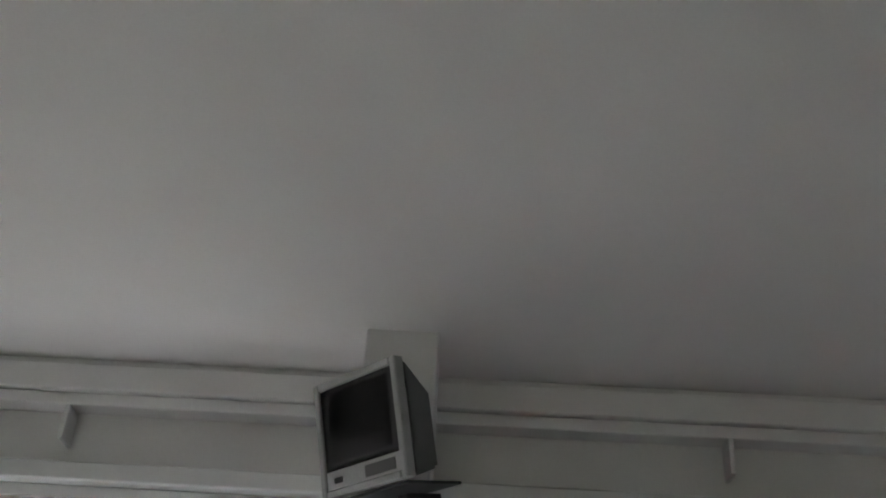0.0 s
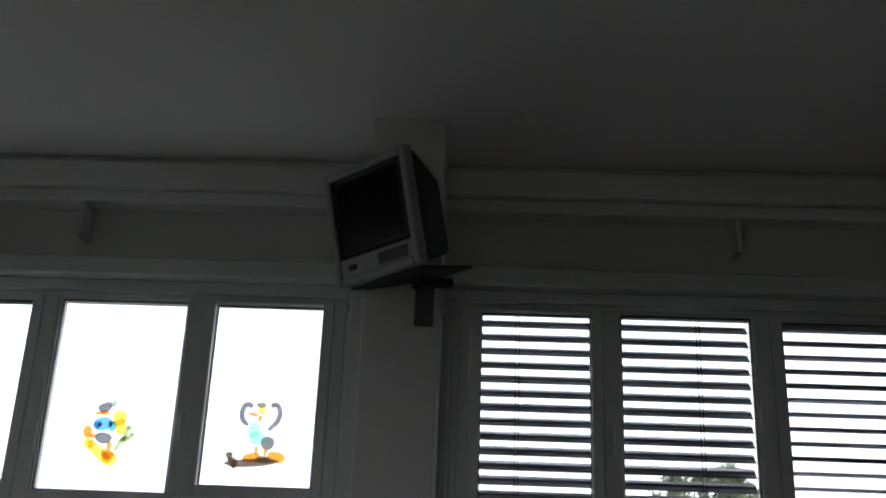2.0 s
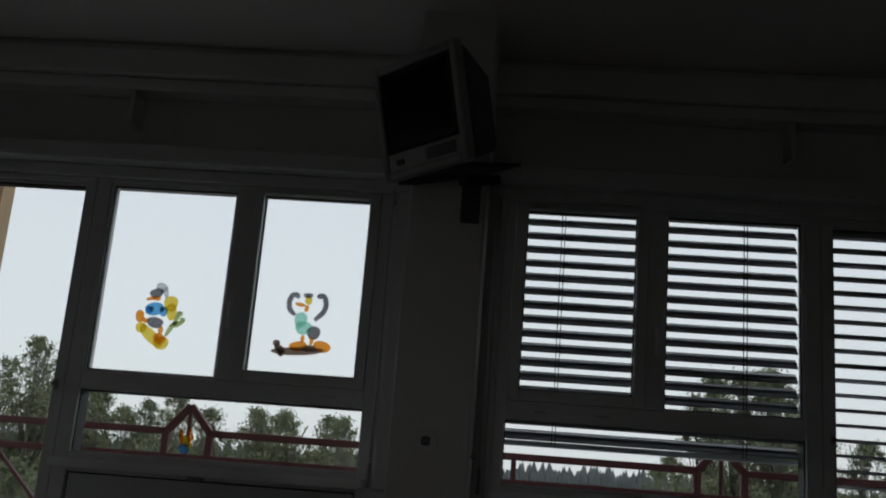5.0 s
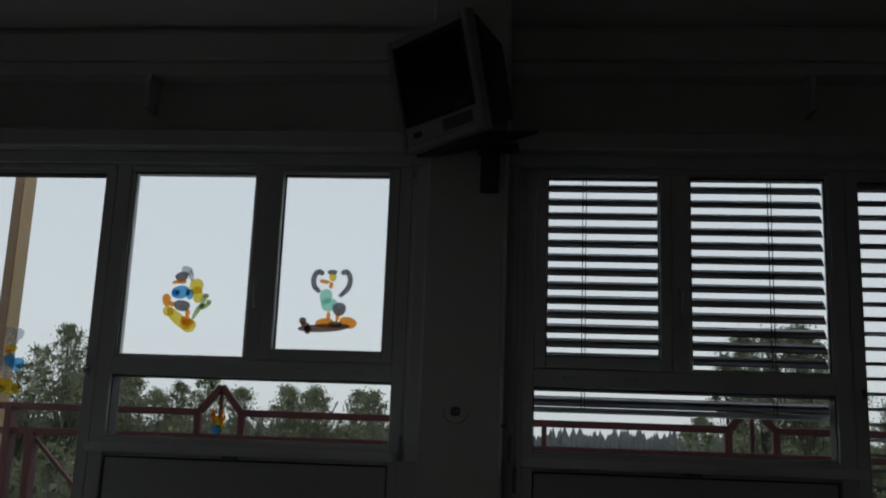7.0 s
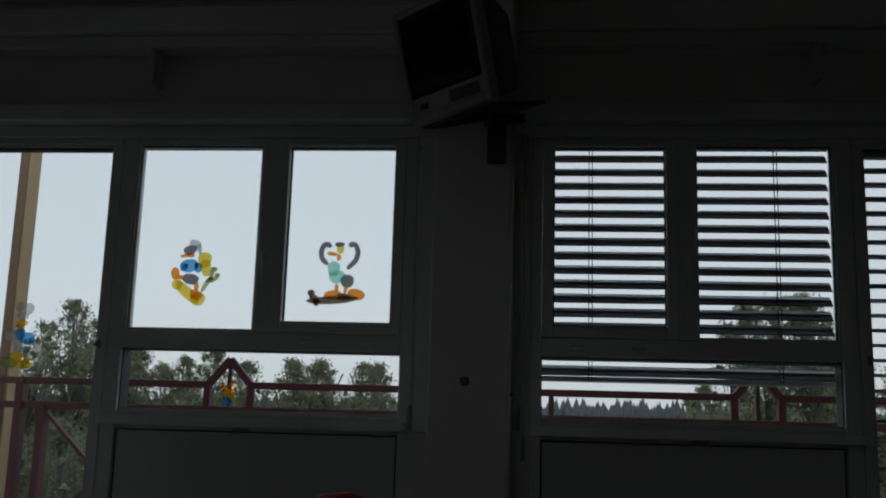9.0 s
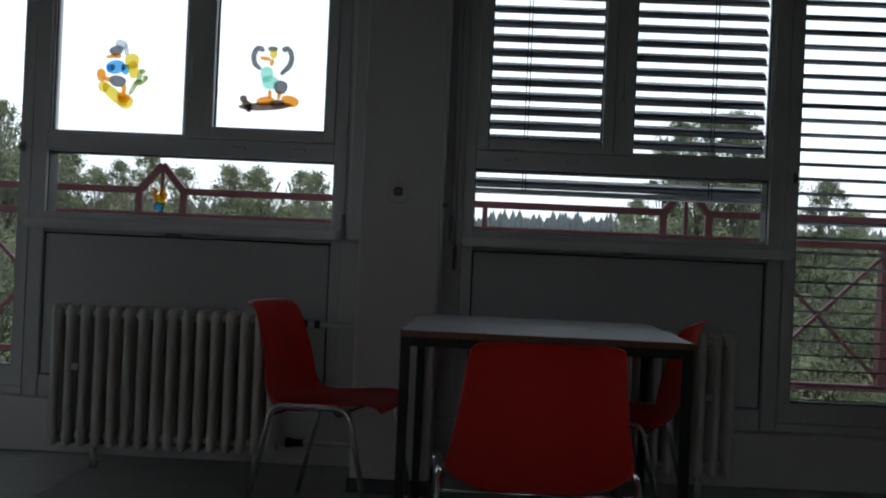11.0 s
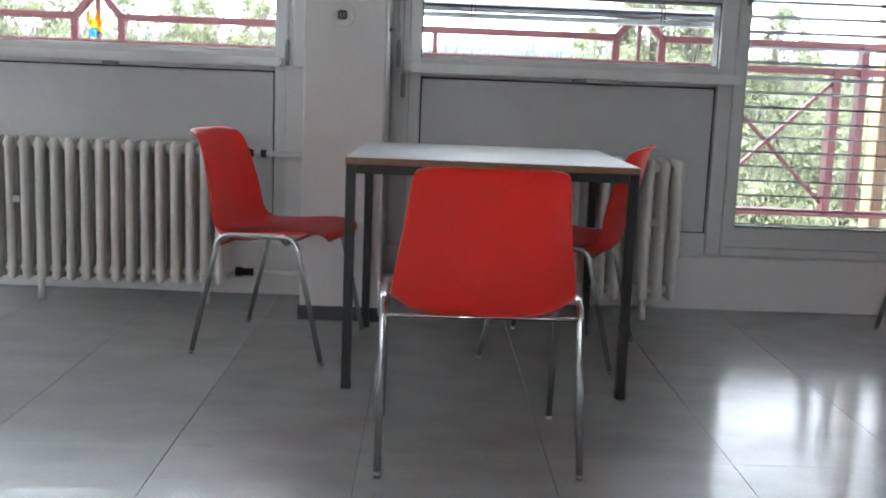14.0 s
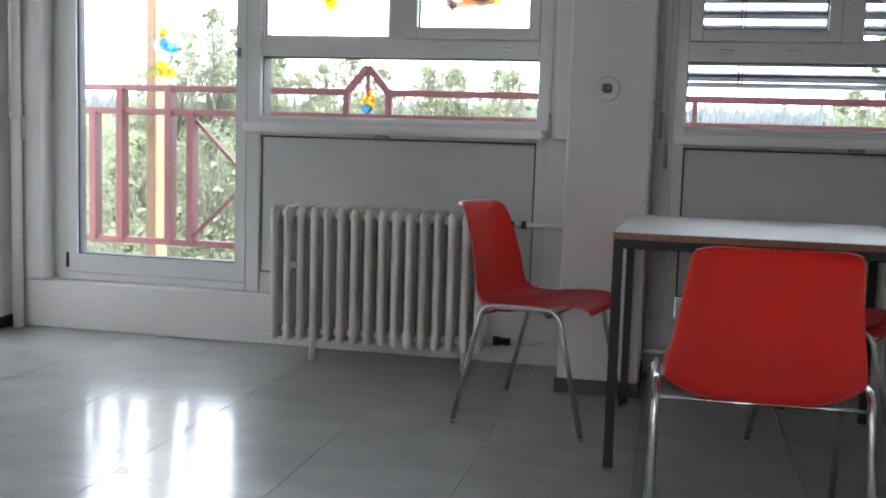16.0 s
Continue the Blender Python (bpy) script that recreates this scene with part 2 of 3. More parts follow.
solid("wall_east", bm, WALL, "white painted side wall with an unseen small opening added for light", "wall", kind="structure")
# unseen opening, added to light what faces away from the facade
bm = bmesh.new()
for a, b, z0, z1 in ((LEFT, -1.7, 0, CEILING), (-1.7, -0.35, 0, 0.95), (-1.7, -0.35, 2.3, CEILING), (-0.35, RIGHT, 0, CEILING)):
    bx(bm, a, b, BACK - 0.2, BACK, z0, z1)
solid("wall_south", bm, REARWALL, "unseen dull ochre rear wall with an opening added for light", "wall", kind="structure")

# facade wall: low parapet, upper wall, end piers
solid("wall_north", box(LEFT, RIGHT, 4.62, 4.92, 0.0, 0.245, 0.006), WALL, "low white parapet under the windows", "wall", kind="structure")
MID = -0.37


def mir(x, side):
    return x if side < 0 else 2 * MID - x


def upper_wall():
    w = thing("wall_north_upper", "white upper wall with trims above the windows", "wall", kind="structure")
    part("panel", box(LEFT, RIGHT, 4.76, 4.92, 2.44, CEILING), WALL, w)
    part("head_trim", box(LEFT, RIGHT, 4.66, 4.76, 2.435, 2.495, 0.004), FRAME, w)
    part("head_trim", box(LEFT, RIGHT, 4.59, 4.76, 2.498, 2.59, 0.008), FRAME, w)
    part("cornice", box(LEFT, RIGHT, 4.63, 4.76, 2.89, 2.955, 0.006), WALL, w)
    part("cornice", box(LEFT, RIGHT, 4.60, 4.76, 2.958, 3.10, 0.008), WALL, w)
    part("shadow_gap", box(LEFT, RIGHT, 4.64, 4.76, 3.103, CEILING - 0.003), WALL, w)
    for x in (-1.985, 1.24):
        part("bracket", box(x - 0.012, x + 0.012, 4.62, 4.758, 2.71, 2.885, 0.004), FRAME, w, "upright metal bracket")
    return w


upper_wall()


def pane(name, x0, x1, z0, z1, parent, y=GLASS):
    ob = part(name, box(x0, x1, y, y + 0.006, z0, z1), glass_mat, parent, "clear glass pane")
    ob.visible_shadow = False
    return ob


def ring(x0, x1, z0, z1, w, y0, y1, bevel=0.004):
    """A rectangular frame of width w inside the given limits."""
    x0, x1 = min(x0, x1), max(x0, x1)
    bm = bmesh.new()
    bx(bm, x0, x0 + w, y0, y1, z0, z1)
    bx(bm, x1 - w, x1, y0, y1, z0, z1)
    bx(bm, x0 + w, x1 - w, y0, y1, z0, z0 + w)
    bx(bm, x0 + w, x1 - w, y0, y1, z1 - w, z1)
    return soften(bm, bevel) if bevel else bm


def sash_ring(x0, x1, z0, z1, w, top, y0, y1):
    """A sash whose top rail is slimmer than its other members."""
    x0, x1 = min(x0, x1), max(x0, x1)
    bm = bmesh.new()
    bx(bm, x0, x0 + w, y0, y1, z0, z1)
    bx(bm, x1 - w, x1, y0, y1, z0, z1)
    bx(bm, x0 + w, x1 - w, y0, y1, z0, z0 + w)
    bx(bm, x0 + w, x1 - w, y0, y1, z1 - top, z1)
    return soften(bm, 0.004)


def window_unit(number, side):
    w = thing("window_%d" % number, "grey-white framed window over a panel with a narrow sill", "window", kind="structure")
    X = lambda x: mir(x, side)
    # outer frame members
    part("frame_post", box(X(-2.115), X(-2.045), FACE, 4.80, 0.245, 2.435, 0.004), FRAME, w)
    part("frame_post", box(X(-0.698), X(-0.645), FACE, 4.80, 0.245, 2.435, 0.004), FRAME, w)
    part("frame_rail", box(X(-2.045), X(-0.698), FACE, 4.80, 2.413, 2.435, 0.003), FRAME, w)
    part("frame_rail", box(X(-2.045), X(-0.698), FACE + 0.004, 4.80, 1.395, 1.48, 0.004), FRAME, w)
    part("frame_rail", box(X(-2.045), X(-0.698), FACE, 4.80, 1.015, 1.10, 0.004), FRAME, w)
    part("mullion", box(X(-1.405), X(-1.325), FACE, 4.80, 1.48, 2.413, 0.004), FRAME, w)
    # wide fixed light and narrow opening sash
    part("glazing_bead", ring(X(-2.045), X(-1.405), 1.48, 2.413, 0.011, FACE + 0.014, 4.76, 0.003), FRAME, w)
    part("sash", sash_ring(X(-1.3245), X(-0.6985), 1.4805, 2.4125, 0.053, 0.018, FACE - 0.014, 4.75), FRAME, w)
    part("gasket", ring(X(-2.034), X(-1.416), 1.491, 2.402, 0.005, GLASS - 0.008, GLASS + 0.012, 0), GASKET, w)
    part("gasket", ring(X(-1.2715), X(-0.7515), 1.5335, 2.3945, 0.005, GLASS - 0.008, GLASS + 0.012, 0), GASKET, w)
    pane("pane", X(-2.033), X(-1.417), 1.492, 2.401, w)
    pane("pane", X(-1.271), X(-0.752), 1.534, 2.394, w)
    part("gasket", ring(X(-2.0465), X(-0.6965), 1.0985, 1.3965, 0.006, GLASS - 0.008, 4.802, 0), GASKET, w)
    pane("pane", X(-2.043), X(-0.70), 1.102, 1.393, w)
    part("glazing_bead", box(X(-2.043), X(-0.70), FACE + 0.012, GLASS - 0.01, 1.10, 1.112, 0.002), FRAME, w)
    # panel under the sill with a dark gap round it
    part("gasket", box(X(-2.045), X(-0.698), FACE + 0.03, FACE + 0.05, 0.345, 1.015), GASKET, w)
    part("panel", box(X(-2.034), X(-0.706), FACE + 0.012, FACE + 0.028, 0.352, 1.008, 0.002), PANEL, w, "pale grey infill panel")
    part("frame_rail", box(X(-2.04), X(-0.70), FACE, 4.78, 0.245, 0.345, 0.004), FRAME, w)
    part("sill", box(X(-2.07 if side < 0 else -2.12), X(-0.648), 4.515, FACE - 0.001, 1.032, 1.072, 0.009, 2), WHITEMETAL, w, "narrow white-lacquered sill board")
    bm = bmesh.new()
    bx(bm, min(X(-1.372), X(-1.358)), max(X(-1.372), X(-1.358)), FACE - 0.02, FACE, 1.82, 1.86)
    tube(bm, [(X(-1.365), FACE - 0.035, 1.845), (X(-1.365), FACE - 0.045, 1.84), (X(-1.358), FACE - 0.05, 1.72)], 0.008, 8)
    part("handle", bm, WHITEMETAL, w, "pale lever handle")
    for x in (-1.14, -0.86):
        part("hinge_cover", box(X(x - 0.03), X(x + 0.03), FACE - 0.02, FACE + 0.004, 1.432, 1.446, 0.004), FRAME, w)
    part("sill_catch", box(X(-1.40) - 0.03, X(-1.40) + 0.03, 4.54, 4.60, 1.012, 1.031, 0.004), TVGREY, w)
    return w


def door_unit(number, side):
    d = thing("door_%d" % number, "glazed balcony door in a grey-white frame", "door", kind="structure")
    X = lambda x: mir(x, side) - side * 0.03
    part("jamb", box(X(-3.215), X(-3.13), 4.705, 4.80, 0.247, 2.434, 0.004), FRAME, d)
    part("door_frame", box(X(-2.155), mir(-2.118, side), FACE, 4.80, 0.247, 2.434, 0.004), FRAME, d)
    part("door_frame", box(X(-3.13), X(-2.155), FACE, 4.80, 2.405, 2.434, 0.004), FRAME, d)
    part("threshold", box(X(-3.13), X(-2.155), FACE + 0.01, 4.80, 0.247, 0.287, 0.004), FRAME, d)
    bm = bmesh.new()
    for a, b, z0, z1 in ((-3.125, -3.075, 0.29, 2.404), (-2.207, -2.157, 0.29, 2.404), (-3.075, -2.207, 0.29, 0.378), (-3.075, -2.207, 2.39, 2.404)):
        bx(bm, X(a), X(b), FACE + 0.0125, 4.765, z0, z1)
    leaf = part("leaf", bm, FRAME, d)
    part("gasket", ring(X(-3.076), X(-2.206), 0.377, 2.391, 0.008, GLASS - 0.006, 4.768, 0), GASKET, leaf)
    pane("pane", X(-3.074), X(-2.208), 0.379, 2.389, leaf)
    for z in (0.31, 2.2):
        part("hinge", tube(bmesh.new(), [(X(-3.128), FACE + 0.008, z), (X(-3.128), FACE + 0.008, z + 0.075)], 0.008, 8), GASKET, leaf, "dark door hinge")
    bm = box(X(-2.19) - 0.009, X(-2.19) + 0.009, FACE - 0.006, FACE + 0.012, 1.385, 1.43, 0.003)
    tube(bm, [(X(-2.19), FACE - 0.006, 1.41), (X(-2.19), FACE - 0.03, 1.41), (X(-2.19), FACE - 0.03, 1.395)], 0.007, 8)
    part("latch", bm, TVGREY, leaf, "small grey door latch")
    return d


window_unit(1, -1), window_unit(2, 1), door_unit(1, -1), door_unit(2, 1)
solid("wall_north_pier", box(mir(-3.186, 1), RIGHT, 4.615, 4.90, 0.247, 2.434, 0.004), WALL, "white painted wall beside the balcony door", "wall", kind="structure")
solid("wall_north_corner", box(LEFT, -3.186, 4.605, 4.90, 0.247, 2.434, 0.004), WALL, "narrow white wall strip in the corner", "wall", kind="structure")


def pillar():
    p = thing("pillar", "white painted square pillar with black skirting", "pillar", kind="structure")
    part("shaft", box(-0.505, -0.178, 4.15, 4.90, 0.0, CEILING, 0.006), WALL, p)
    part("skirting", box(-0.513, -0.170, 4.142, 4.62, 0.0, 0.06, 0.003), BASE, p, "black skirting")
    for x0, x1 in ((-0.645, -0.507), (-0.176, -0.095)):
        part("reveal", box(x0, x1, 4.66, 4.90, 0.245, 2.434), WALL, p)
    part("strip_clip", tube(bmesh.new(), [(-0.179, 4.43, 1.203), (-0.168, 4.43, 1.203), (-0.152, 4.43, 1.203)], [0.005, 0.010, 0.008], 10), TVGREY, p, "small grey clip")
    part("edge_strip", tube(bmesh.new(), [(-0.178, 4.15, 0.07), (-0.178, 4.15, 2.48)], 0.006, 6), FRAME, p, "pale corner protection strip")
    return p


pillar()


# ---- radiators ----
def radiator_section():
    """One cast section: two oval columns that swell into round-topped end bosses."""
    bm = bmesh.new()
    stations = ((0.004, 0.55, 0.5), (0.010, 0.82, 0.8), (0.022, 1.0, 1.0), (0.07, 1.0, 1.0), (0.10, 0.97, 0.97), (0.52, 0.97, 0.97), (0.55, 1.0, 1.0), (0.598, 1.0, 1.0), (0.611, 0.82, 0.8), (0.617, 0.5, 0.45))
    n = 14
    for y in (-0.062, 0.0, 0.062):
        rings = [[bm.verts.new((0.0195 * w * math.cos(2 * math.pi * k / n), y + 0.0305 * d * math.sin(2 * math.pi * k / n), z)) for k in range(n)] for z, w, d in stations]
        for lo, hi in zip(rings, rings[1:]):
            for k in range(n):
                bm.faces.new((lo[k], lo[(k + 1) % n], hi[(k + 1) % n], hi[k]))
        bm.faces.new(rings[0][::-1]), bm.faces.new(rings[-1])
    for z in (0.042, 0.578):
        web = bmesh.new()
        bx(web, -0.0145, 0.0145, -0.066, 0.066, z - 0.026, z + 0.026)
        soften(web, 0.010, 2)
        me = bpy.data.meshes.new("web")
        web.to_mesh(me), web.free()
        bm.from_mesh(me)
        bpy.data.meshes.remove(me)
        tube(bm, [(-0.0316, 0, z), (-0.025, 0, z), (0.025, 0, z), (0.0316, 0, z)], [0.024, 0.020, 0.020, 0.024], 10)
    for f in bm.faces:
        f.smooth = True
    return mesh_of("section", bm, RADI)


PITCH = 0.0633


def radiator(x0, count, side, group="radiators"):
    r = thing("radiator", "cream enamelled column radiator under the window", "radiator", group, at=pose(x0, 4.42, 0.085))
    me = radiator_section()
    for i in range(count):
        s = new("section", me)
        s.parent, s.location = r, (i * PITCH, 0, 0)
    last = (count - 1) * PITCH
    for x in (0.145, last - (0.095 if side < 0 else 0.155)):
        part("foot", tube(bmesh.new(), [(x + 0.035, -0.05, 0.02), (x + 0.035, -0.05, -0.085)], 0.016, 8), RADI, r)
    part("spacer", box((0.095 if side < 0 else last - 0.095) - 0.016, (0.095 if side < 0 else last - 0.095) + 0.016, -0.085, -0.06, 0.335, 0.365, 0.003), RADI, r)
    end = last if side < 0 else 0
    d = 1 if side < 0 else -1
    bm = tube(bmesh.new(), [(end + d * 0.05, 0, 0.575), (end + d * 0.075, 0, 0.575), (end + d * 0.115, 0, 0.575), (end + d * 0.135, 0, 0.575)], [0.012, 0.021, 0.021, 0.013], 12)
    part("valve", bm, BASE, r, "black radiator valve")
    part("pipe", tube(bmesh.new(), [(end + d * 0.02, 0, 0.575), (end + d * 0.345, 0, 0.575)], 0.0115, 10), WHITEMETAL, r)
    part("collar", tube(bmesh.new(), [(end + d * 0.165, 0, 0.575), (end + d * 0.188, 0, 0.575)], 0.017, 10), TVDARK, r, "dark pipe collar")
    part("valve", tube(bmesh.new(), [(end + d * 0.06, 0, 0.055), (end + d * 0.085, 0, 0.055), (end + d * 0.09, 0, 0.055), (end + d * 0.138, 0, 0.055)], [0.022, 0.022, 0.017, 0.017], 10), BASE, r, "black return valve")
    part("pipe", tube(bmesh.new(), [(end + d * 0.02, 0, 0.055), (end + d * 0.345, 0, 0.055)], 0.0105, 10), RADI, r)
    return r


radiator(-1.828, 16, -1)
radiator(0.135, 16, 1)


# ---- table ----
def table(at):
    t = thing("table", "square table with pale laminate top and black steel legs", "table", at=at)
    part("tabletop", box(-0.4585, 0.4585, -0.433, 0.433, 0.734, 0.75, 0.0015), TABLETOP, t, "pale grey laminate top")
    bm = bmesh.new()
    bx(bm, -0.462, 0.462, -0.437, -0.4335, 0.728, 0.7485)
    bx(bm, -0.462, 0.462, 0.4335, 0.437, 0.728, 0.7485)
    bx(bm, -0.462, -0.4585, -0.4335, 0.4335, 0.728, 0.7485)
    bx(bm, 0.4585, 0.462, -0.4335, 0.4335, 0.728, 0.7485)
    part("edge_band", bm, EDGE, t, "brown wooden edge band")
    for y in (-0.425, 0.395):
        part("frame_rail", box(-0.43, 0.43, y, y + 0.03, 0.698, 0.728, 0.002), BLACKSTEEL, t)
    for x in (-0.455, 0.425):
        part("frame_rail", box(x, x + 0.03, -0.395, 0.395, 0.698, 0.728, 0.002), BLACKSTEEL, t)
    for x in (-0.460, 0.430):
        for y in (-0.436, 0.406):
            leg = part("leg", box(x, x + 0.03, y, y + 0.03, 0.008, 0.728, 0.002), BLACKSTEEL, t)
            part("foot_cap", box(x - 0.001, x + 0.031, y - 0.001, y + 0.031, 0.0, 0.02, 0.002), RUBBER, leg)
    return t


table(pose(0.214, 3.632, 0, 0, 0, -0.6))


# ---- chairs ----
def chair_shell():
    prof = [(0.236, 0.420), (0.238, 0.437), (0.22, 0.450), (0.16, 0.449), (0.08, 0.435), (0.0, 0.418), (-0.08, 0.402), (-0.14, 0.400),
            (-0.187, 0.416), (-0.216, 0.458), (-0.232, 0.52), (-0.247, 0.59), (-0.262, 0.655), (-0.276, 0.725), (-0.288, 0.774), (-0.299, 0.792), (-0.314, 0.795)]
    half = [0.160, 0.184, 0.206, 0.222, 0.231, 0.236, 0.238, 0.238, 0.236, 0.232, 0.225, 0.215, 0.206, 0.199, 0.191, 0.185, 0.179]
    rise = [0.0, 0.003, 0.008, 0.018, 0.027, 0.036, 0.044, 0.050, 0.052, 0.044, 0.024, 0.008, 0.0, -0.001, -0.003, -0.008, -0.012]
    wing = [0.0, 0.0, 0.0, 0.0, 0.0, 0.0, 0.004, 0.012, 0.028, 0.046, 0.058, 0.063, 0.062, 0.056, 0.044, 0.034, 0.028]
    bm = bmesh.new()
    n, rows = 20, []
    for (y, z), w, lift, fore in zip(prof, half, rise, wing):
        row = []
        for k in range(n + 1):
            u = 2 * k / n - 1
            e = abs(u) ** 2.3
            row.append(bm.verts.new((w * u, y + e * fore, z + abs(u) ** (4.2 if lift > 0 else 9) * lift)))
        rows.append(row)
    for a, b in zip(rows, rows[1:]):
        for k in range(n):
            bm.faces.new((a[k], a[k + 1], b[k + 1], b[k])).smooth = True
    return bm


def chair(at, label, group="stacking chairs"):
    c = thing("chair", label, "chair", group, at=at)
    shell = part("shell", chair_shell(), RED, c, "one-piece red plastic seat shell")
    so = shell.modifiers.new("thickness", "SOLIDIFY")
    so.thickness, so.offset = 0.006, -1
    sub = shell.modifiers.new("smooth", "SUBSURF")
    sub.levels = sub.render_levels = 1
    for s in (-1, 1):
        pts = rounded([(s * 0.258, -0.238, 0.012), (s * 0.255, -0.135, 0.438), (s * 0.246, 0.143, 0.440), (s * 0.252, 0.243, 0.012)], 0.045, 6)
        leg = part("leg_frame", tube(bmesh.new(), pts, 0.0095, 10), CHROME, c, "bent chrome tube leg frame")
        for p, q in ((pts[0], pts[1]), (pts[-1], pts[-2])):
            d = (q - p).normalized()
            part("foot_cap", tube(bmesh.new(), [p - d * 0.011, p - d * 0.002], 0.0100, 10), TVGREY, leg, "grey plastic foot cap")
    part("cross_tube", tube(bmesh.new(), [(-0.255, -0.147, 0.397), (0.255, -0.147, 0.397)], 0.0055, 8), CHROME, c)
    part("cross_tube", tube(bmesh.new(), rounded([(-0.247, 0.09, 0.438), (-0.20, 0.09, 0.408), (0.20, 0.09, 0.408), (0.247, 0.09, 0.438)], 0.02, 3), 0.007, 8), CHROME, c)
    return c


first = chair(pose(0.154, 2.718, 0, 0, 0, 2), "red plastic stacking chair on chrome legs facing the table")
tagged(copy_thing(first, pose(-0.525, 3.762, 0, 0, 0, -103)), "red plastic stacking chair on chrome legs beside the table")
tagged(copy_thing(first, pose(0.528, 3.80, 0, 0, 0, 71)), "red plastic stacking chair pushed under the table")
tagged(copy_thing(first, pose(2.33, 4.272, 0, 0, 0, 36)), "red plastic stacking chair by the balcony door")

part("link_hook", tube(bmesh.new(), rounded([(-0.265, -0.15, 0.43), (-0.267, -0.16, 0.485), (-0.267, -0.175, 0.485), (-0.265, -0.182, 0.40)], 0.006, 3), 0.004, 6), CHROME, first, "small chrome linking hook")


# ---- venetian blinds outside the window and door by the pillar ----
def blind(name, x0, x1, top, bottom, tilt, pitch, cords, label):
    b = thing(name, label, "blind", "venetian blinds", at=pose(0, 4.88, 0))
    bm = bmesh.new()
    for k, (dy, dz) in enumerate(((-0.04, 0.0), (-0.02, 0.005), (0.0, 0.0065), (0.02, 0.005), (0.04, 0.0))):
        for x in (x0, x1):
            bm.verts.new((x, dy, dz))
    bm.verts.ensure_lookup_table()
    for k in range(4):
        bm.faces.new((bm.verts[2 * k], bm.verts[2 * k + 1], bm.verts[2 * k + 3], bm.verts[2 * k + 2])).smooth = True
    bmesh.ops.solidify(bm, geom=bm.faces[:], thickness=0.001)
    me = mesh_of("slat", bm, SLAT)
    z = top
    while z > bottom + 0.025:
        s = new("slat", me)
        s.parent = b
        s.matrix_basis = pose(0, 0, z, tilt + random.uniform(-1, 1), 0, 0)
        z -= pitch
    part("bottom_rail", box(x0, x1, -0.03, 0.03, bottom - 0.012, bottom + 0.012, 0.004), SLAT, b)
    for c in cords:
        for dx in (-0.008, 0.008):
            part("ladder_cord", box(c + dx - 0.002, c + dx + 0.002, -0.043, -0.039, bottom, 2.44), CORD, b)
    return b


blind("window_blind", -0.06, 1.318, 2.39, 1.305, 42, 0.0696, (0.19, 1.07), "grey external venetian blind, lowered with tilted slats")
blind("door_blind", 1.37, 2.41, 2.403, 0.33, -7, 0.07, (1.47, 2.27), "grey external venetian blind, lowered with level slats")


# ---- balcony ----
solid("balcony", box(-8, 9, 4.92, 6.3, -0.1, 0.12, 0.01), CONCRETE, "grey concrete balcony slab", "balcony", kind="structure")
YR = 5.95


def railing():
    r = thing("railing", "oxide-red steel balcony railing with gables and cross braces", "railing", kind="structure")
    T, M, L = 1.289, 1.142, 0.322

    def bar(name, a, b, w=0.042, d=0.04):
        a, b = Vector(a), Vector(b)
        bm = bmesh.new()
        bx(bm, -w / 2, w / 2, -d / 2, d / 2, 0, (b - a).length)
        soften(bm, 0.003)
        q = (b - a).to_track_quat("Z", "Y")
        bm.transform(Matrix.Translation(a) @ q.to_matrix().to_4x4())
        return part(name, bm, RAIL, r)

    gables = (-1.89, 1.187)
    edges = [-8.0] + [g + s * 0.132 for g in gables for s in (-1, 1)] + [8.0]
    for a, b in zip(edges[::2], edges[1::2]):
        bar("top_rail", (a, YR, T), (b, YR, T))
    bar("mid_rail", (-8, YR, M), (8, YR, M))
    bar("bottom_rail", (-8, YR, L), (8, YR, L))
    for g in gables:
        for s in (-1, 1):
            bar("gable_post", (g + s * 0.132, YR, L), (g + s * 0.132, YR, T))
            bar("gable_rafter", (g + s * 0.14, YR, T - 0.01), (g, YR, 1.443))
        bar("gable_bar", (g, YR, M), (g, YR, 1.428), 0.022, 0.022)
    for c in (-3.36, 2.665):
        for dx in (-0.15 if c < 0 else -0.17, 0.185):
            bar("post", (c + dx - 0.006, YR, L), (c + dx - 0.006, YR, T), 0.045, 0.085)
        for dx in (-0.34 if c < 0 else -0.322, 0.335):
            bar("post", (c + dx - 0.006, YR, L), (c + dx - 0.006, YR, M), 0.045, 0.085)
    for x in (0.02,):
        bar("post", (x, YR, L), (x, YR, T), 0.03)
    for a, b in ((-3.06, -2.23), (1.55, 2.38), (-4.6, -3.77), (3.04, 3.87)):
        bar("brace", (a, YR + 0.012, M), (b, YR + 0.012, L), 0.032, 0.02)
        bar("brace", (a, YR - 0.012, L), (b, YR - 0.012, M), 0.032, 0.02)
    return r


railing()


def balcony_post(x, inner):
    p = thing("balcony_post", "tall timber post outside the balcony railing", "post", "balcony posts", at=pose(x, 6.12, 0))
    # shade of the front is in its brown, daylight on the side in its tan
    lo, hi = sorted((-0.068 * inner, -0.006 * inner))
    part("post_core", box(lo, hi, -0.07, 0.07, -0.1, 4.6, 0.004), SHADED_TIMBER, p, "timber front, its shade put into the brown")
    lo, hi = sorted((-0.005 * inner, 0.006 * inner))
    part("post_board", box(lo, hi, -0.066, 0.07, -0.1, 4.6, 0.002), LIT_TIMBER, p, "timber side, daylight put into the tan")


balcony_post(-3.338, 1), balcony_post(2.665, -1)

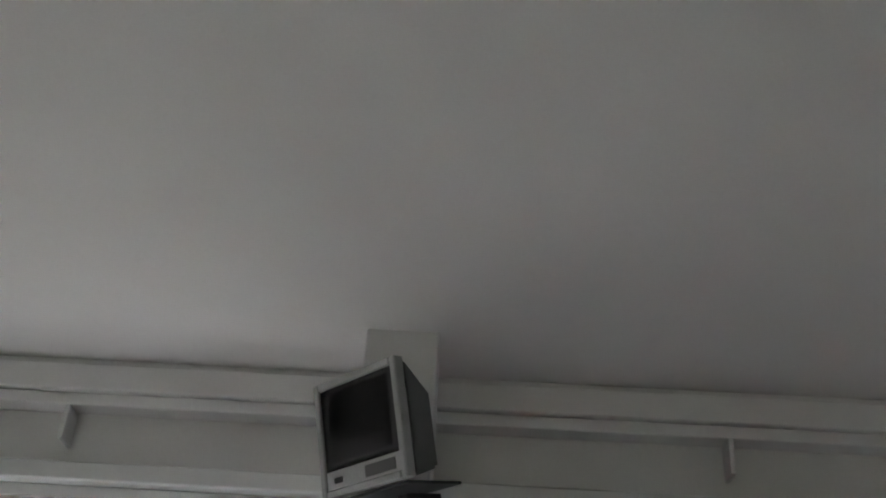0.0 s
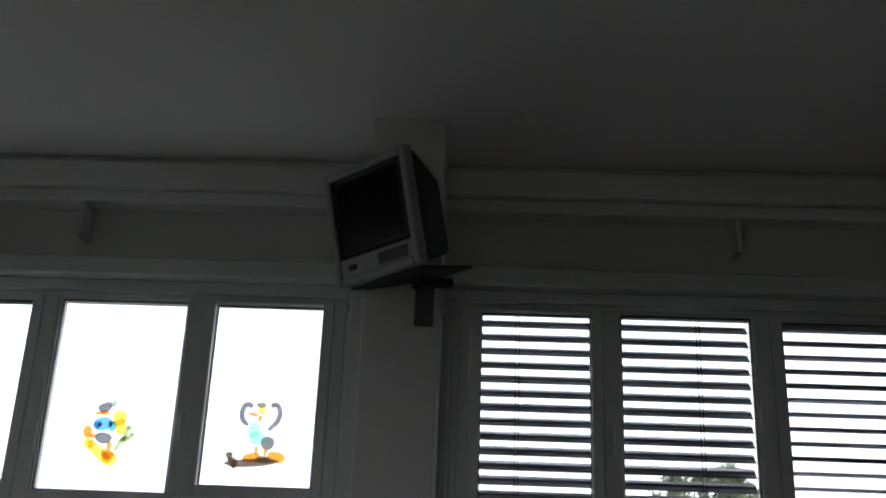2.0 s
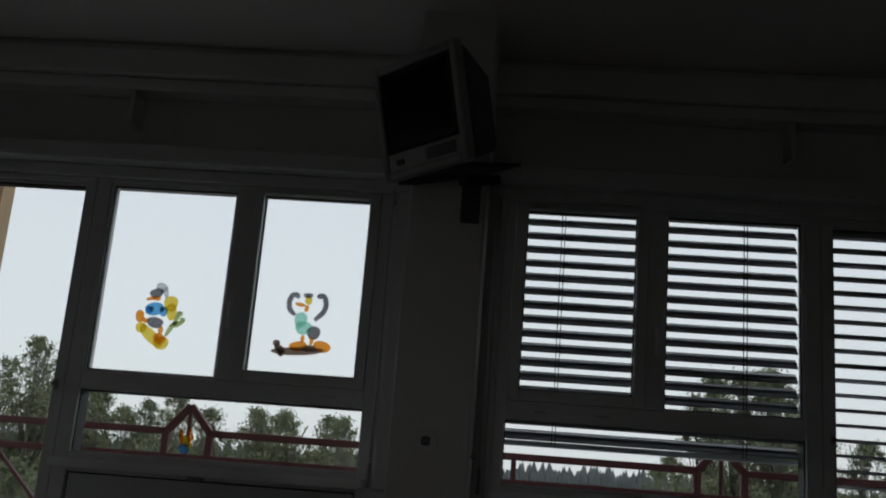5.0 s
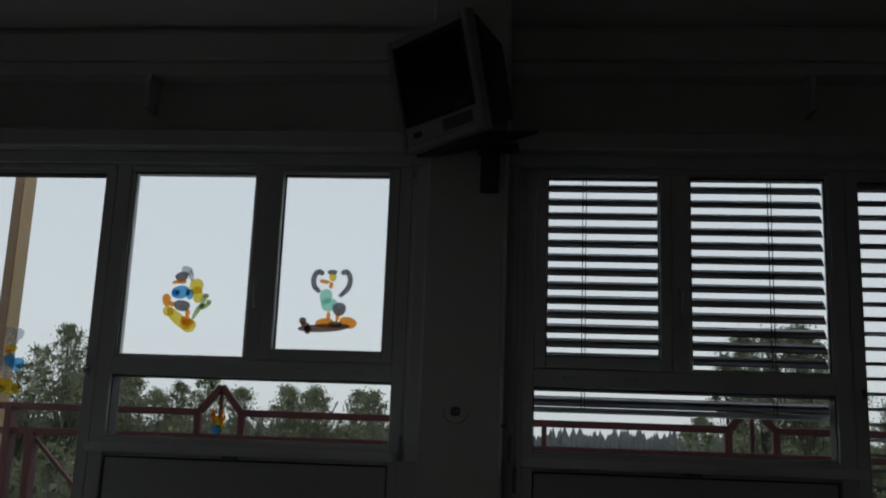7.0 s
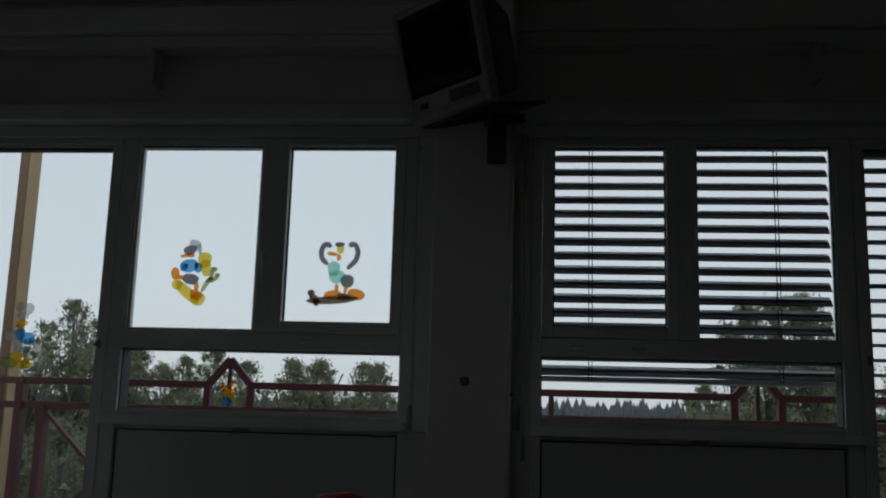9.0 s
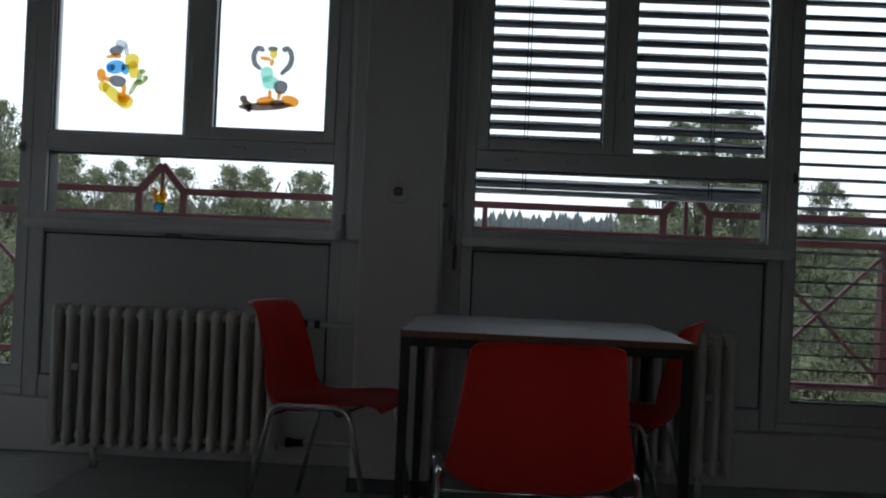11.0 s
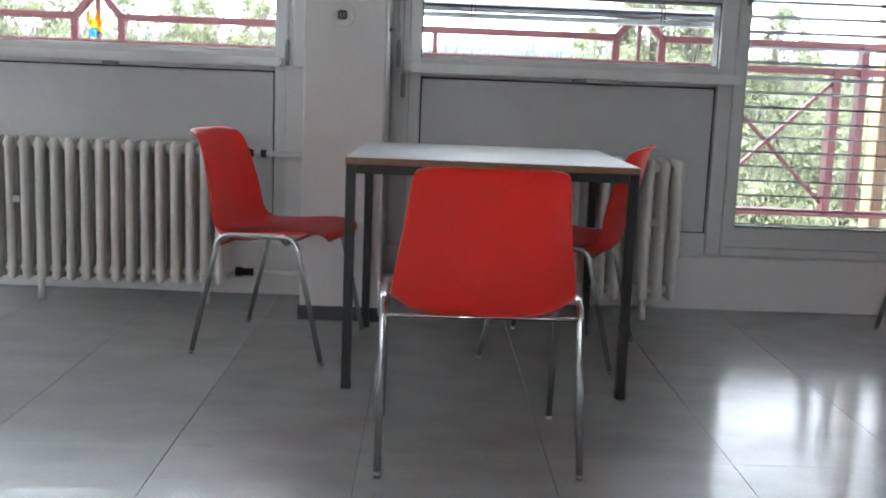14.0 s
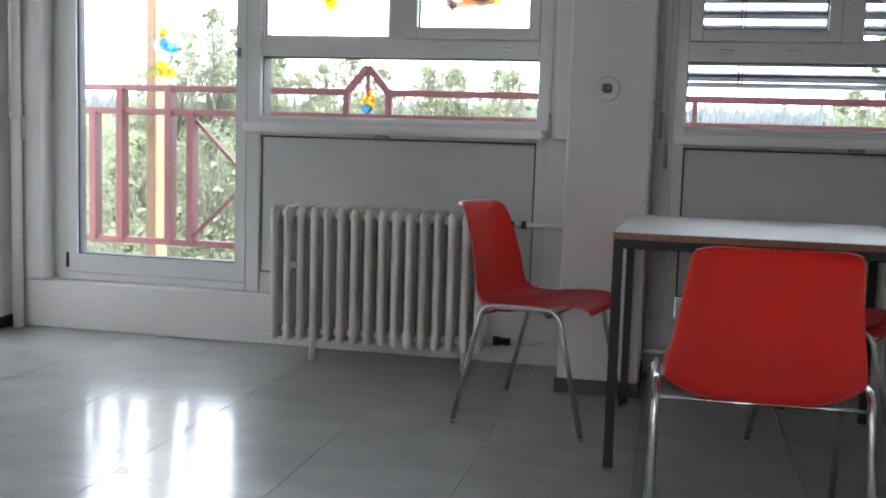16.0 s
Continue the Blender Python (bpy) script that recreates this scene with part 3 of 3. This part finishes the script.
# ---- outside: ground, far wooded hill, trees ----
def ground():
    n = 60
    verts, faces = [], []
    for j in range(n):
        for i in range(n):
            x = (i / (n - 1) - 0.5) * 3000
            y = 6.0 + 3000 * (j / (n - 1)) ** 2 - 200 * (1 - j / (n - 1)) ** 6
            rise = max(0.0, y - 150) * 0.05
            verts.append((x, y, -6.0 + min(rise, 30) + 4 * noise.noise((x * 0.006, y * 0.006, 0))))
    for j in range(n - 1):
        for i in range(n - 1):
            a = j * n + i
            faces.append((a, a + 1, a + n + 1, a + n))
    me = bpy.data.meshes.new("ground")
    me.from_pydata(verts, [], faces)
    me.materials.append(GRASS)
    tagged(new("ground", me), "green meadow falling away behind the house", "ground", kind="structure")


ground()


def conifers():
    verts, faces = [], []
    for k in range(9000):
        x, y = random.uniform(-600, 600), random.uniform(430, 640)
        z = 4.8 + (y - 430) * 0.035 + 3.5 * noise.noise((x * 0.012, 0, 3))
        hgt = random.uniform(7, 12) + (4 if k % 11 == 0 else 0)
        r = hgt * random.uniform(0.28, 0.44)
        for tier in range(3):
            b = len(verts)
            z0, rr = z + hgt * tier * 0.26, r * (1 - 0.28 * tier)
            for i in range(6):
                a = i * math.pi / 3 + k
                verts.append((x + rr * math.cos(a), y + rr * math.sin(a), z0))
            verts.append((x, y, z0 + hgt * 0.5))
            for i in range(6):
                faces.append((b + i, b + (i + 1) % 6, b + 6))
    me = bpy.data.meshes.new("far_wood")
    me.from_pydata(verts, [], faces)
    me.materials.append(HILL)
    tagged(new("far_wood", me), "dark conifer wood on the far hill, haze put into its colour", "wood", kind="stuff")


conifers()


def tree(x, y, top, spread, kind, seed, label, leaves=20500, leaf=1.07):
    """A slender birch-like tree: trunk, thin limbs and a drooping crown of leafy clumps that narrows to a rounded top."""
    rnd = random.Random(seed)
    t = thing("tree", label, "tree", "trees behind the balcony", at=pose(x, y, -6.2))
    H = top + 6.2
    depth = top + 2.4
    bm = bmesh.new()
    spine = [Vector((rnd.uniform(-0.03, 0.03) * i, rnd.uniform(-0.03, 0.03) * i, (H - 0.6 * spread) * i / 10)) for i in range(11)]
    tube(bm, spine, [0.085 * (1 - i / 11) + 0.006 for i in range(11)], 7)
    clumps = []
    for k in range(150):
        down = depth * rnd.random() ** 1.25
        reach = spread * min(1.0, math.sqrt(down / (1.7 * spread))) * (1 + 1.5 * down / depth)
        a, r = rnd.uniform(0, 2 * math.pi), reach * rnd.random() ** 0.5
        size = max(0.10, 0.30 * reach) * rnd.uniform(0.6, 1.3)
        z = H - max(down, 0.8 * size)
        i = min(9, int(z / (H - 0.6 * spread) * 10))
        base = spine[i] if i < 10 else spine[10]
        end = Vector((base.x + r * math.cos(a), base.y + r * math.sin(a), z))
        clumps.append((end, size))
        foot = spine[max(0, i - 1)]
        mid = foot.lerp(end, 0.6) + Vector((0, 0, 0.1 * r))
        tube(bm, [foot, mid, end], [0.014, 0.008, 0.003], 4)
    part("trunk", bm, BARK, t)
    lumps = bmesh.new()
    for p, size in clumps:
        bmesh.ops.create_icosphere(lumps, subdivisions=1, radius=min(0.07, size * 0.30), matrix=Matrix.Translation(p) @ Matrix.Rotation(rnd.uniform(0, 6), 4, "X") @ Matrix.Diagonal((1, 1, 0.8, 1)))
    for v in lumps.verts:
        v.co += Vector((rnd.uniform(-0.03, 0.03), rnd.uniform(-0.03, 0.03), rnd.uniform(-0.03, 0.03)))
    part("inner_foliage", lumps, LEAVES[kind], t)
    gen = np.random.default_rng(seed)
    sizes = np.array([c for p, c in clumps])
    counts = np.maximum(40, (leaves * sizes ** 1.6 / (sizes ** 1.6).sum())).astype(int)
    centre = np.repeat(np.array([tuple(p) for p, c in clumps]), counts, axis=0)
    size = np.repeat(sizes, counts)[:, None]
    centre = centre + gen.normal(0, 0.62, centre.shape) * size * np.array([1, 1, 0.8])
    centre[:, 2] -= size[:, 0] * np.abs(gen.normal(0, 0.4, len(centre)))
    n1 = gen.normal(0, 1, centre.shape) * np.array([0.6, 0.6, 1.2])
    n1 /= np.linalg.norm(n1, axis=1)[:, None]
    n2 = np.cross(n1, gen.normal(0, 1, centre.shape))
    n2 /= np.linalg.norm(n2, axis=1)[:, None]
    s = leaf * gen.uniform(0.011, 0.021, len(centre))[:, None]
    verts = np.stack([centre - n1 * s * 1.4, centre + n2 * s * 0.7, centre + n1 * s * 1.4, centre - n2 * s * 0.7], 1).reshape(-1, 3)
    faces = np.arange(len(verts)).reshape(-1, 4)
    me = bpy.data.meshes.new("crown")
    me.from_pydata(verts, [], faces)
    me.materials.append(LEAVES[kind])
    crown = new("crown", me)
    crown.parent = t
    return t


# bearing, height angle of the top, distance and half width in degrees
TALL = ((-28.6, 4.0, 19, 1.76), (-27.2, 5.5, 18, 1.62), (-25.7, 6.8, 17, 1.55), (-24.6, 6.0, 18, 1.08), (-23.3, 5.0, 19, 1.08), (-22.4, 4.5, 20, 0.81), (-21.2, 3.7, 19, 0.94), (-19.1, 4.2, 19, 1.08),
        (-17.7, 4.7, 18, 1.62), (-16.4, 4.0, 19, 1.22), (-14.3, 4.2, 18, 1.08), (-13.1, 4.3, 19, 1.28), (-11.7, 4.2, 18, 1.28), (-10.2, 4.2, 19, 1.28), (-8.6, 4.2, 18, 1.28), (-6.5, 3.7, 19, 1.62), (-4.3, 2.5, 21, 1.62),
        (7.6, 2.8, 20, 0.94), (9.0, 3.4, 19, 1.22), (10.4, 7.8, 15, 1.08), (11.6, 8.0, 14, 1.49), (12.9, 8.2, 14, 1.49), (14.0, 7.7, 15, 1.35), (15.2, 5.0, 16, 1.3), (16.4, 6.0, 16, 1.4), (17.9, 4.7, 16, 1.3), (19.2, 3.1, 17, 1.3),
        (20.5, 1.8, 18, 1.4), (22.0, 1.8, 18, 1.89), (25.0, 1.2, 18, 2.16), (-30.3, 1.6, 20, 1.76), (-32.2, 0.4, 21, 1.89), (-34.5, -0.2, 20, 2.16))
LOW = ((-33, -1.2), (-29.5, 0.0), (-26, 0.6), (-22.5, 0.4), (-19, -0.8), (-15.8, 0.8), (-12.4, 1.0), (-9, 0.8), (-5.5, 0.2), (8.5, 0.6), (12, 0.8), (15.5, 0.6), (19, 0.2), (22.5, -0.4))
DISTANT = ((-34, -0.3), (-31, 0.3), (-28, 1.9), (-25, 2.4), (-22, 2.0), (-19, 1.0), (-16, 2.0), (-13, 2.2), (-10, 2.2), (-7, 1.8), (9, 1.2), (12, 2.4), (15, 2.2), (18, 2.0), (21, 0.8), (24, 0.3))
for k, (az, el, dist, wide) in enumerate(TALL + tuple((az, el, 12.5, 3.2) for az, el in LOW)):
    tree(dist * math.sin(radians(az)), dist * math.cos(radians(az)), 1.0 + dist * math.tan(radians(el)), dist * math.tan(radians(wide)), k % 2, k + 5,
         "slender leafy birch behind the balcony" if k < len(TALL) else "low bushy green tree behind the balcony")
for k, (az, el) in enumerate(DISTANT):
    tree(28 * math.sin(radians(az)), 28 * math.cos(radians(az)), 1.0 + 28 * math.tan(radians(el)), 1.6, k % 2, k + 90, "broad green tree farther behind the balcony", 12000, 1.8)


# ---- television on its wall bracket ----
def television():
    ex, up, back = Vector((0.707, -0.707, 0)), Vector((-0.183, -0.183, 0.966)), Vector((0.683, 0.683, 0.259))
    m = Matrix((ex, back, up)).transposed().to_4x4()
    m.translation = (-0.469, 3.85, 2.566)
    tv = thing("television", "grey tube television with a dark screen on a wall bracket", "television", at=m)
    bm = ring(-0.253, 0.258, -0.275, 0.205, 0.032, -0.012, 0.042, 0.006)
    part("bezel", bm, TVGREY, tv, "pale grey plastic bezel")
    part("lower_front", box(-0.222, 0.227, -0.004, 0.04, -0.244, -0.168, 0.004), TVGREY, tv)
    part("button_panel", box(-0.17, -0.12, -0.008, 0.0, -0.222, -0.198, 0.002), TVBLACK, tv)
    part("speaker_grille", box(0.02, 0.20, -0.0075, -0.0045, -0.232, -0.185, 0.006), TVDARK, tv, "dark speaker grille")
    bm = bmesh.new()
    n = 10
    grid = [[bm.verts.new((-0.221 + 0.447 * i / n, 0.002 - 0.014 * (1 - (2 * i / n - 1) ** 2) * (1 - (2 * j / n - 1) ** 2), -0.167 + 0.34 * j / n)) for j in range(n + 1)] for i in range(n + 1)]
    for i in range(n):
        for j in range(n):
            bm.faces.new((grid[i][j], grid[i + 1][j], grid[i + 1][j + 1], grid[i][j + 1])).smooth = True
    bmesh.ops.solidify(bm, geom=bm.faces[:], thickness=-0.01)
    part("screen", bm, TVBLACK, tv, "dark glass screen")
    bm = bmesh.new()
    a = [bm.verts.new(p) for p in ((-0.25, 0.042, -0.27), (0.255, 0.042, -0.27), (0.255, 0.042, 0.20), (-0.25, 0.042, 0.20))]
    b = [bm.verts.new(p) for p in ((-0.10, 0.33, -0.20), (0.10, 0.33, -0.20), (0.10, 0.33, 0.12), (-0.10, 0.33, 0.12))]
    bm.faces.new(a), bm.faces.new(b[::-1])
    for i in range(4):
        bm.faces.new((a[i], b[i], b[(i + 1) % 4], a[(i + 1) % 4]))
    part("rear_housing", soften(bm, 0.012, 2), TVDARK, tv, "dark grey rear housing")
    part("tray", box(-0.22, 0.22, 0.03, 0.33, -0.292, -0.279, 0.003), BLACKSTEEL, tv)
    part("mount_arm", box(-0.03, 0.03, 0.20, 0.40, -0.33, -0.293, 0.004), BLACKSTEEL, tv)
    return tv


television()
solid("television_mount", box(-0.28, -0.20, 4.12, 4.149, 2.16, 2.36, 0.004), TVDARK, "black steel wall plate of the television bracket", "bracket")


# ---- crank rods, cover strip and thermostat by the pillar ----
def crank(x, y, top, grip_top, grip_bottom, label):
    c = thing("crank_rod", label, "crank rod", "crank rods")
    part("rod", tube(bmesh.new(), [(x, y, grip_top), (x, y, top)], 0.0055, 8), FRAME, c)
    part("grip", tube(bmesh.new(), [(x, y, grip_bottom), (x, y, grip_bottom + 0.01), (x, y, grip_top - 0.005), (x, y, grip_top + 0.01)], [0.006, 0.010, 0.010, 0.006], 10), TVGREY, c, "grey plastic grip")
    part("holder", box(x - 0.008, x + 0.008, y, 4.66, top - 0.06, top - 0.04, 0.002), FRAME, c)


crank(-0.142, 4.60, 2.43, 1.16, 1.05, "white blind crank rod with a grey grip beside the pillar")
crank(-0.118, 4.61, 2.43, 1.02, 0.92, "white blind crank rod with a low grey grip beside the pillar")
crank(-0.632, 4.60, 2.43, 1.14, 1.04, "white blind crank rod with a grey grip by the window")
solid("heating_pipe", tube(bmesh.new(), [(-3.305, 4.572, 0.0), (-3.305, 4.572, CEILING)], 0.026, 14), RADI, "white painted riser pipe in the corner by the balcony door", "pipe")
corner = thing("blind_crank", "white folding blind crank hanging in the corner", "blind crank")
part("arm", tube(bmesh.new(), rounded([(-3.300, 4.52, 1.095), (-3.300, 4.52, 1.060), (-3.235, 4.52, 1.060)], 0.01, 3), 0.006, 8), FRAME, corner)
part("grip", tube(bmesh.new(), [(-3.233, 4.52, 1.070), (-3.233, 4.52, 0.955)], 0.010, 10), TVGREY, corner, "grey plastic grip")
part("rod", tube(bmesh.new(), [(-3.300, 4.52, 1.095), (-3.300, 4.525, 2.43)], 0.006, 8), FRAME, corner)
solid("cover_strip", soften(bx(bmesh.new(), -0.615, -0.509, 4.612, 4.659, 1.03, 2.43), 0.008), FRAME, "white cover strip down the wall beside the window", "cover strip")


def thermostat():
    t = thing("thermostat", "small dark square dial on a pale round plate on the pillar", "thermostat", at=pose(-0.352, 4.149, 1.24))
    part("plate", tube(bmesh.new(), [(0, 0, 0), (0, -0.004, 0), (0, -0.006, 0)], [0.050, 0.049, 0.045], 28), WALL, t)
    part("dial", box(-0.018, 0.018, -0.024, -0.006, -0.018, 0.018, 0.005, 2), TVDARK, t, "dark square dial")
    for x in (-0.006, 0.006):
        part("pin", box(x - 0.0022, x + 0.0022, -0.0262, -0.0238, -0.008, 0.008, 0.0008), TVGREY, t, "pale upright mark")


thermostat()


# ---- window stickers: plain coloured patches on the panes ----
def patch(parent, name, cx, cz, rx, rz, turn, mat, depth):
    bm = bmesh.new()
    n = 22
    c, s2 = math.cos(radians(turn)), math.sin(radians(turn))
    loop = []
    for i in range(n):
        a = 2 * math.pi * i / n
        u, v = rx * math.cos(a) * (1 + 0.06 * math.sin(3 * a)), rz * math.sin(a) * (1 + 0.05 * math.cos(2 * a))
        loop.append((cx + u * c - v * s2, cz + u * s2 + v * c))
    lo = [bm.verts.new((x, 0, z)) for x, z in loop]
    hi = [bm.verts.new((x, -0.0008 - depth, z)) for x, z in loop]
    bm.faces.new(hi), bm.faces.new(lo[::-1])
    for i in range(n):
        bm.faces.new((lo[i], lo[(i + 1) % n], hi[(i + 1) % n], hi[i]))
    part(name, bm, mat, parent)


def band(parent, pts, half, mat, depth):
    """A flat curved strip of even width with rounded ends."""
    pts = rounded([(x, 0, z) for x, z in pts], 0.012, 4)
    bm = bmesh.new()
    sides = ([], [])
    for i, p in enumerate(pts):
        d = (pts[min(i + 1, len(pts) - 1)] - pts[max(i - 1, 0)]).normalized()
        w = half * (0.7 if i in (0, len(pts) - 1) else 1.0)
        for side, sign in zip(sides, (1, -1)):
            side.append((p.x - d.z * w * sign, p.z + d.x * w * sign))
    loop = sides[0] + sides[1][::-1]
    lo = [bm.verts.new((x, 0, z)) for x, z in loop]
    hi = [bm.verts.new((x, -0.0008 - depth, z)) for x, z in loop]
    n = len(loop)
    for i in range(n // 2 - 1):
        for ring_ in (lo, hi):
            bm.faces.new((ring_[i], ring_[i + 1], ring_[n - 2 - i], ring_[n - 1 - i]))
    for i in range(n):
        bm.faces.new((lo[i], lo[(i + 1) % n], hi[(i + 1) % n], hi[i]))
    part("strip", bm, mat, parent)


def sticker(x, z, label, patches):
    st = thing("window_sticker", label, "sticker", "window stickers", at=pose(x, GLASS - 0.001, z))
    for k, (cx, cz, rx, rz, turn, mat) in enumerate(patches):
        patch(st, "patch", cx, cz, rx, rz, turn, mat, 0.0004 * k)
    return st


def film(name, color):
    m = material(name, color, 0.4, grain=60, vary=0.05, bump=0.0, stain=12, stain_amount=0.15, through_light=0.6)
    n, l = m.node_tree.nodes, m.node_tree.links
    clearing, mixer = n.new("ShaderNodeBsdfTransparent"), n.new("ShaderNodeMixShader")
    clearing.inputs[0].default_value = (*(c ** 0.5 for c in color), 1)
    mixer.inputs[0].default_value = 0.75
    body = n["Material Output"].inputs["Surface"].links[0].from_socket
    l.new(body, mixer.inputs[1]), l.new(clearing.outputs[0], mixer.inputs[2])
    l.new(mixer.outputs[0], n["Material Output"].inputs["Surface"])
    return m


YEL, BLU, ORA, GRE, GRY, MINT, WHI, DKB = (film("yellow_film", (0.94, 0.74, 0.13)), film("blue_film", (0.16, 0.50, 0.85)), film("orange_film", (0.94, 0.38, 0.06)),
    film("green_film", (0.50, 0.58, 0.28)), film("grey_film", (0.22, 0.22, 0.23)), film("mint_film", (0.48, 0.88, 0.74)), film("white_film", (0.72, 0.75, 0.77)), film("brown_film", (0.20, 0.14, 0.11)))
sticker(-1.716, 1.77, "yellow, blue and orange sticker on the window pane",
        [(-0.012, 0.136, 0.030, 0.024, -20, WHI), (0.012, 0.112, 0.012, 0.030, 12, WHI), (-0.034, 0.108, 0.034, 0.024, 15, GRY), (-0.056, 0.080, 0.026, 0.009, 12, ORA), (-0.030, 0.082, 0.020, 0.012, 0, ORA),
         (0.042, 0.060, 0.034, 0.040, 0, YEL), (0.050, 0.020, 0.026, 0.044, 10, YEL), (-0.034, 0.030, 0.044, 0.034, 10, BLU), (0.012, 0.020, 0.018, 0.026, 0, BLU), (-0.062, 0.022, 0.016, 0.020, 0, BLU),
         (-0.048, 0.028, 0.010, 0.014, 0, GRY), (0.004, 0.030, 0.010, 0.016, 0, GRY), (-0.022, -0.036, 0.040, 0.028, -8, GRY), (-0.100, -0.010, 0.020, 0.032, 6, ORA), (-0.072, -0.028, 0.016, 0.012, -20, ORA),
         (0.010, -0.072, 0.011, 0.022, 0, ORA), (-0.086, -0.064, 0.026, 0.026, 0, YEL), (-0.034, -0.102, 0.074, 0.028, -40, YEL), (0.020, -0.132, 0.036, 0.034, 0, YEL), (0.010, -0.112, 0.030, 0.024, -20, ORA),
         (0.056, -0.062, 0.010, 0.044, -28, GRE), (0.082, -0.010, 0.010, 0.036, -14, GRE), (0.098, -0.034, 0.009, 0.030, -50, GRE), (0.094, 0.014, 0.014, 0.012, 0, GRE), (0.110, -0.014, 0.012, 0.010, 0, GRE), (0.076, -0.038, 0.022, 0.010, 30, GRE)])
raised = sticker(-1.022, 1.775, "mint, grey and orange sticker on the window pane",
        [(0.010, 0.138, 0.024, 0.013, 0, GRY), (0.014, 0.114, 0.018, 0.022, 0, YEL), (-0.024, 0.092, 0.026, 0.010, -8, ORA), (0.008, 0.074, 0.010, 0.018, -10, ORA),
         (-0.014, 0.018, 0.030, 0.040, -5, MINT), (0.004, -0.020, 0.040, 0.034, 0, MINT), (0.054, -0.040, 0.032, 0.034, 0, GRY),
         (0.004, -0.074, 0.009, 0.022, 0, ORA), (0.048, -0.078, 0.009, 0.022, -10, ORA), (-0.014, -0.108, 0.042, 0.024, 8, ORA), (0.100, -0.104, 0.042, 0.028, -12, ORA),
         (-0.015, -0.132, 0.125, 0.020, 4, DKB), (0.040, -0.116, 0.034, 0.018, 0, DKB), (-0.118, -0.100, 0.017, 0.017, 0, DKB), (-0.100, -0.126, 0.028, 0.018, -30, DKB), (-0.092, -0.150, 0.014, 0.012, 0, DKB)])
band(raised, [(-0.034, 0.124), (-0.046, 0.142), (-0.068, 0.134), (-0.080, 0.100), (-0.072, 0.064), (-0.044, 0.040)], 0.012, GRY, 0.006)
band(raised, [(0.058, 0.128), (0.072, 0.144), (0.092, 0.134), (0.102, 0.098), (0.092, 0.060), (0.052, 0.020)], 0.012, GRY, 0.006)
sticker(-2.575, 1.44, "pale blue and yellow sticker on the door pane",
        [(-0.012, 0.146, 0.024, 0.026, 0, WHI), (0.034, 0.136, 0.028, 0.030, 0, WHI), (0.008, 0.100, 0.030, 0.022, 0, WHI), (0.008, 0.066, 0.030, 0.016, 0, YEL), (-0.006, 0.050, 0.018, 0.009, 0, ORA),
         (-0.046, 0.006, 0.026, 0.030, 0, WHI), (0.004, 0.010, 0.026, 0.032, 0, BLU), (0.044, -0.010, 0.036, 0.032, 15, BLU), (0.072, -0.030, 0.022, 0.016, 0, WHI), (-0.012, -0.030, 0.024, 0.026, 0, WHI), (0.012, -0.064, 0.036, 0.016, 0, WHI),
         (-0.006, -0.098, 0.034, 0.022, 0, YEL), (-0.042, -0.128, 0.042, 0.024, -15, GRE), (0.028, -0.134, 0.050, 0.022, -5, YEL), (0.050, -0.112, 0.016, 0.014, 0, YEL)])
sticker(-1.514, 1.182, "small orange and blue sticker on the lower pane", [(-0.022, 0.026, 0.010, 0.040, 12, ORA), (0.004, 0.012, 0.022, 0.026, 15, YEL), (0.012, 0.046, 0.010, 0.024, -12, ORA), (0.026, 0.020, 0.009, 0.020, -20, ORA), (-0.002, -0.028, 0.026, 0.022, 0, BLU), (0.020, -0.014, 0.012, 0.018, 0, YEL)])

# ---- floor tiles, in joints of their own ----
bm = bx(bmesh.new(), 0.0010, 0.5030, 0.0004, 0.9996, -0.003, 0.0)
tile_mesh = mesh_of("floor_tile", bm, FLOOR)
for i in range(-8, 11):
    for j in range(-5, 5):
        x, y = -0.15 + 0.504 * i, 0.633 + j
        if x > RIGHT or y < BACK - 1 or x < LEFT - 0.52 or y > 4.62:
            continue
        tile = new("floor_tile", tile_mesh)
        tile.parent, tile.location = floor, (x, y, 0)
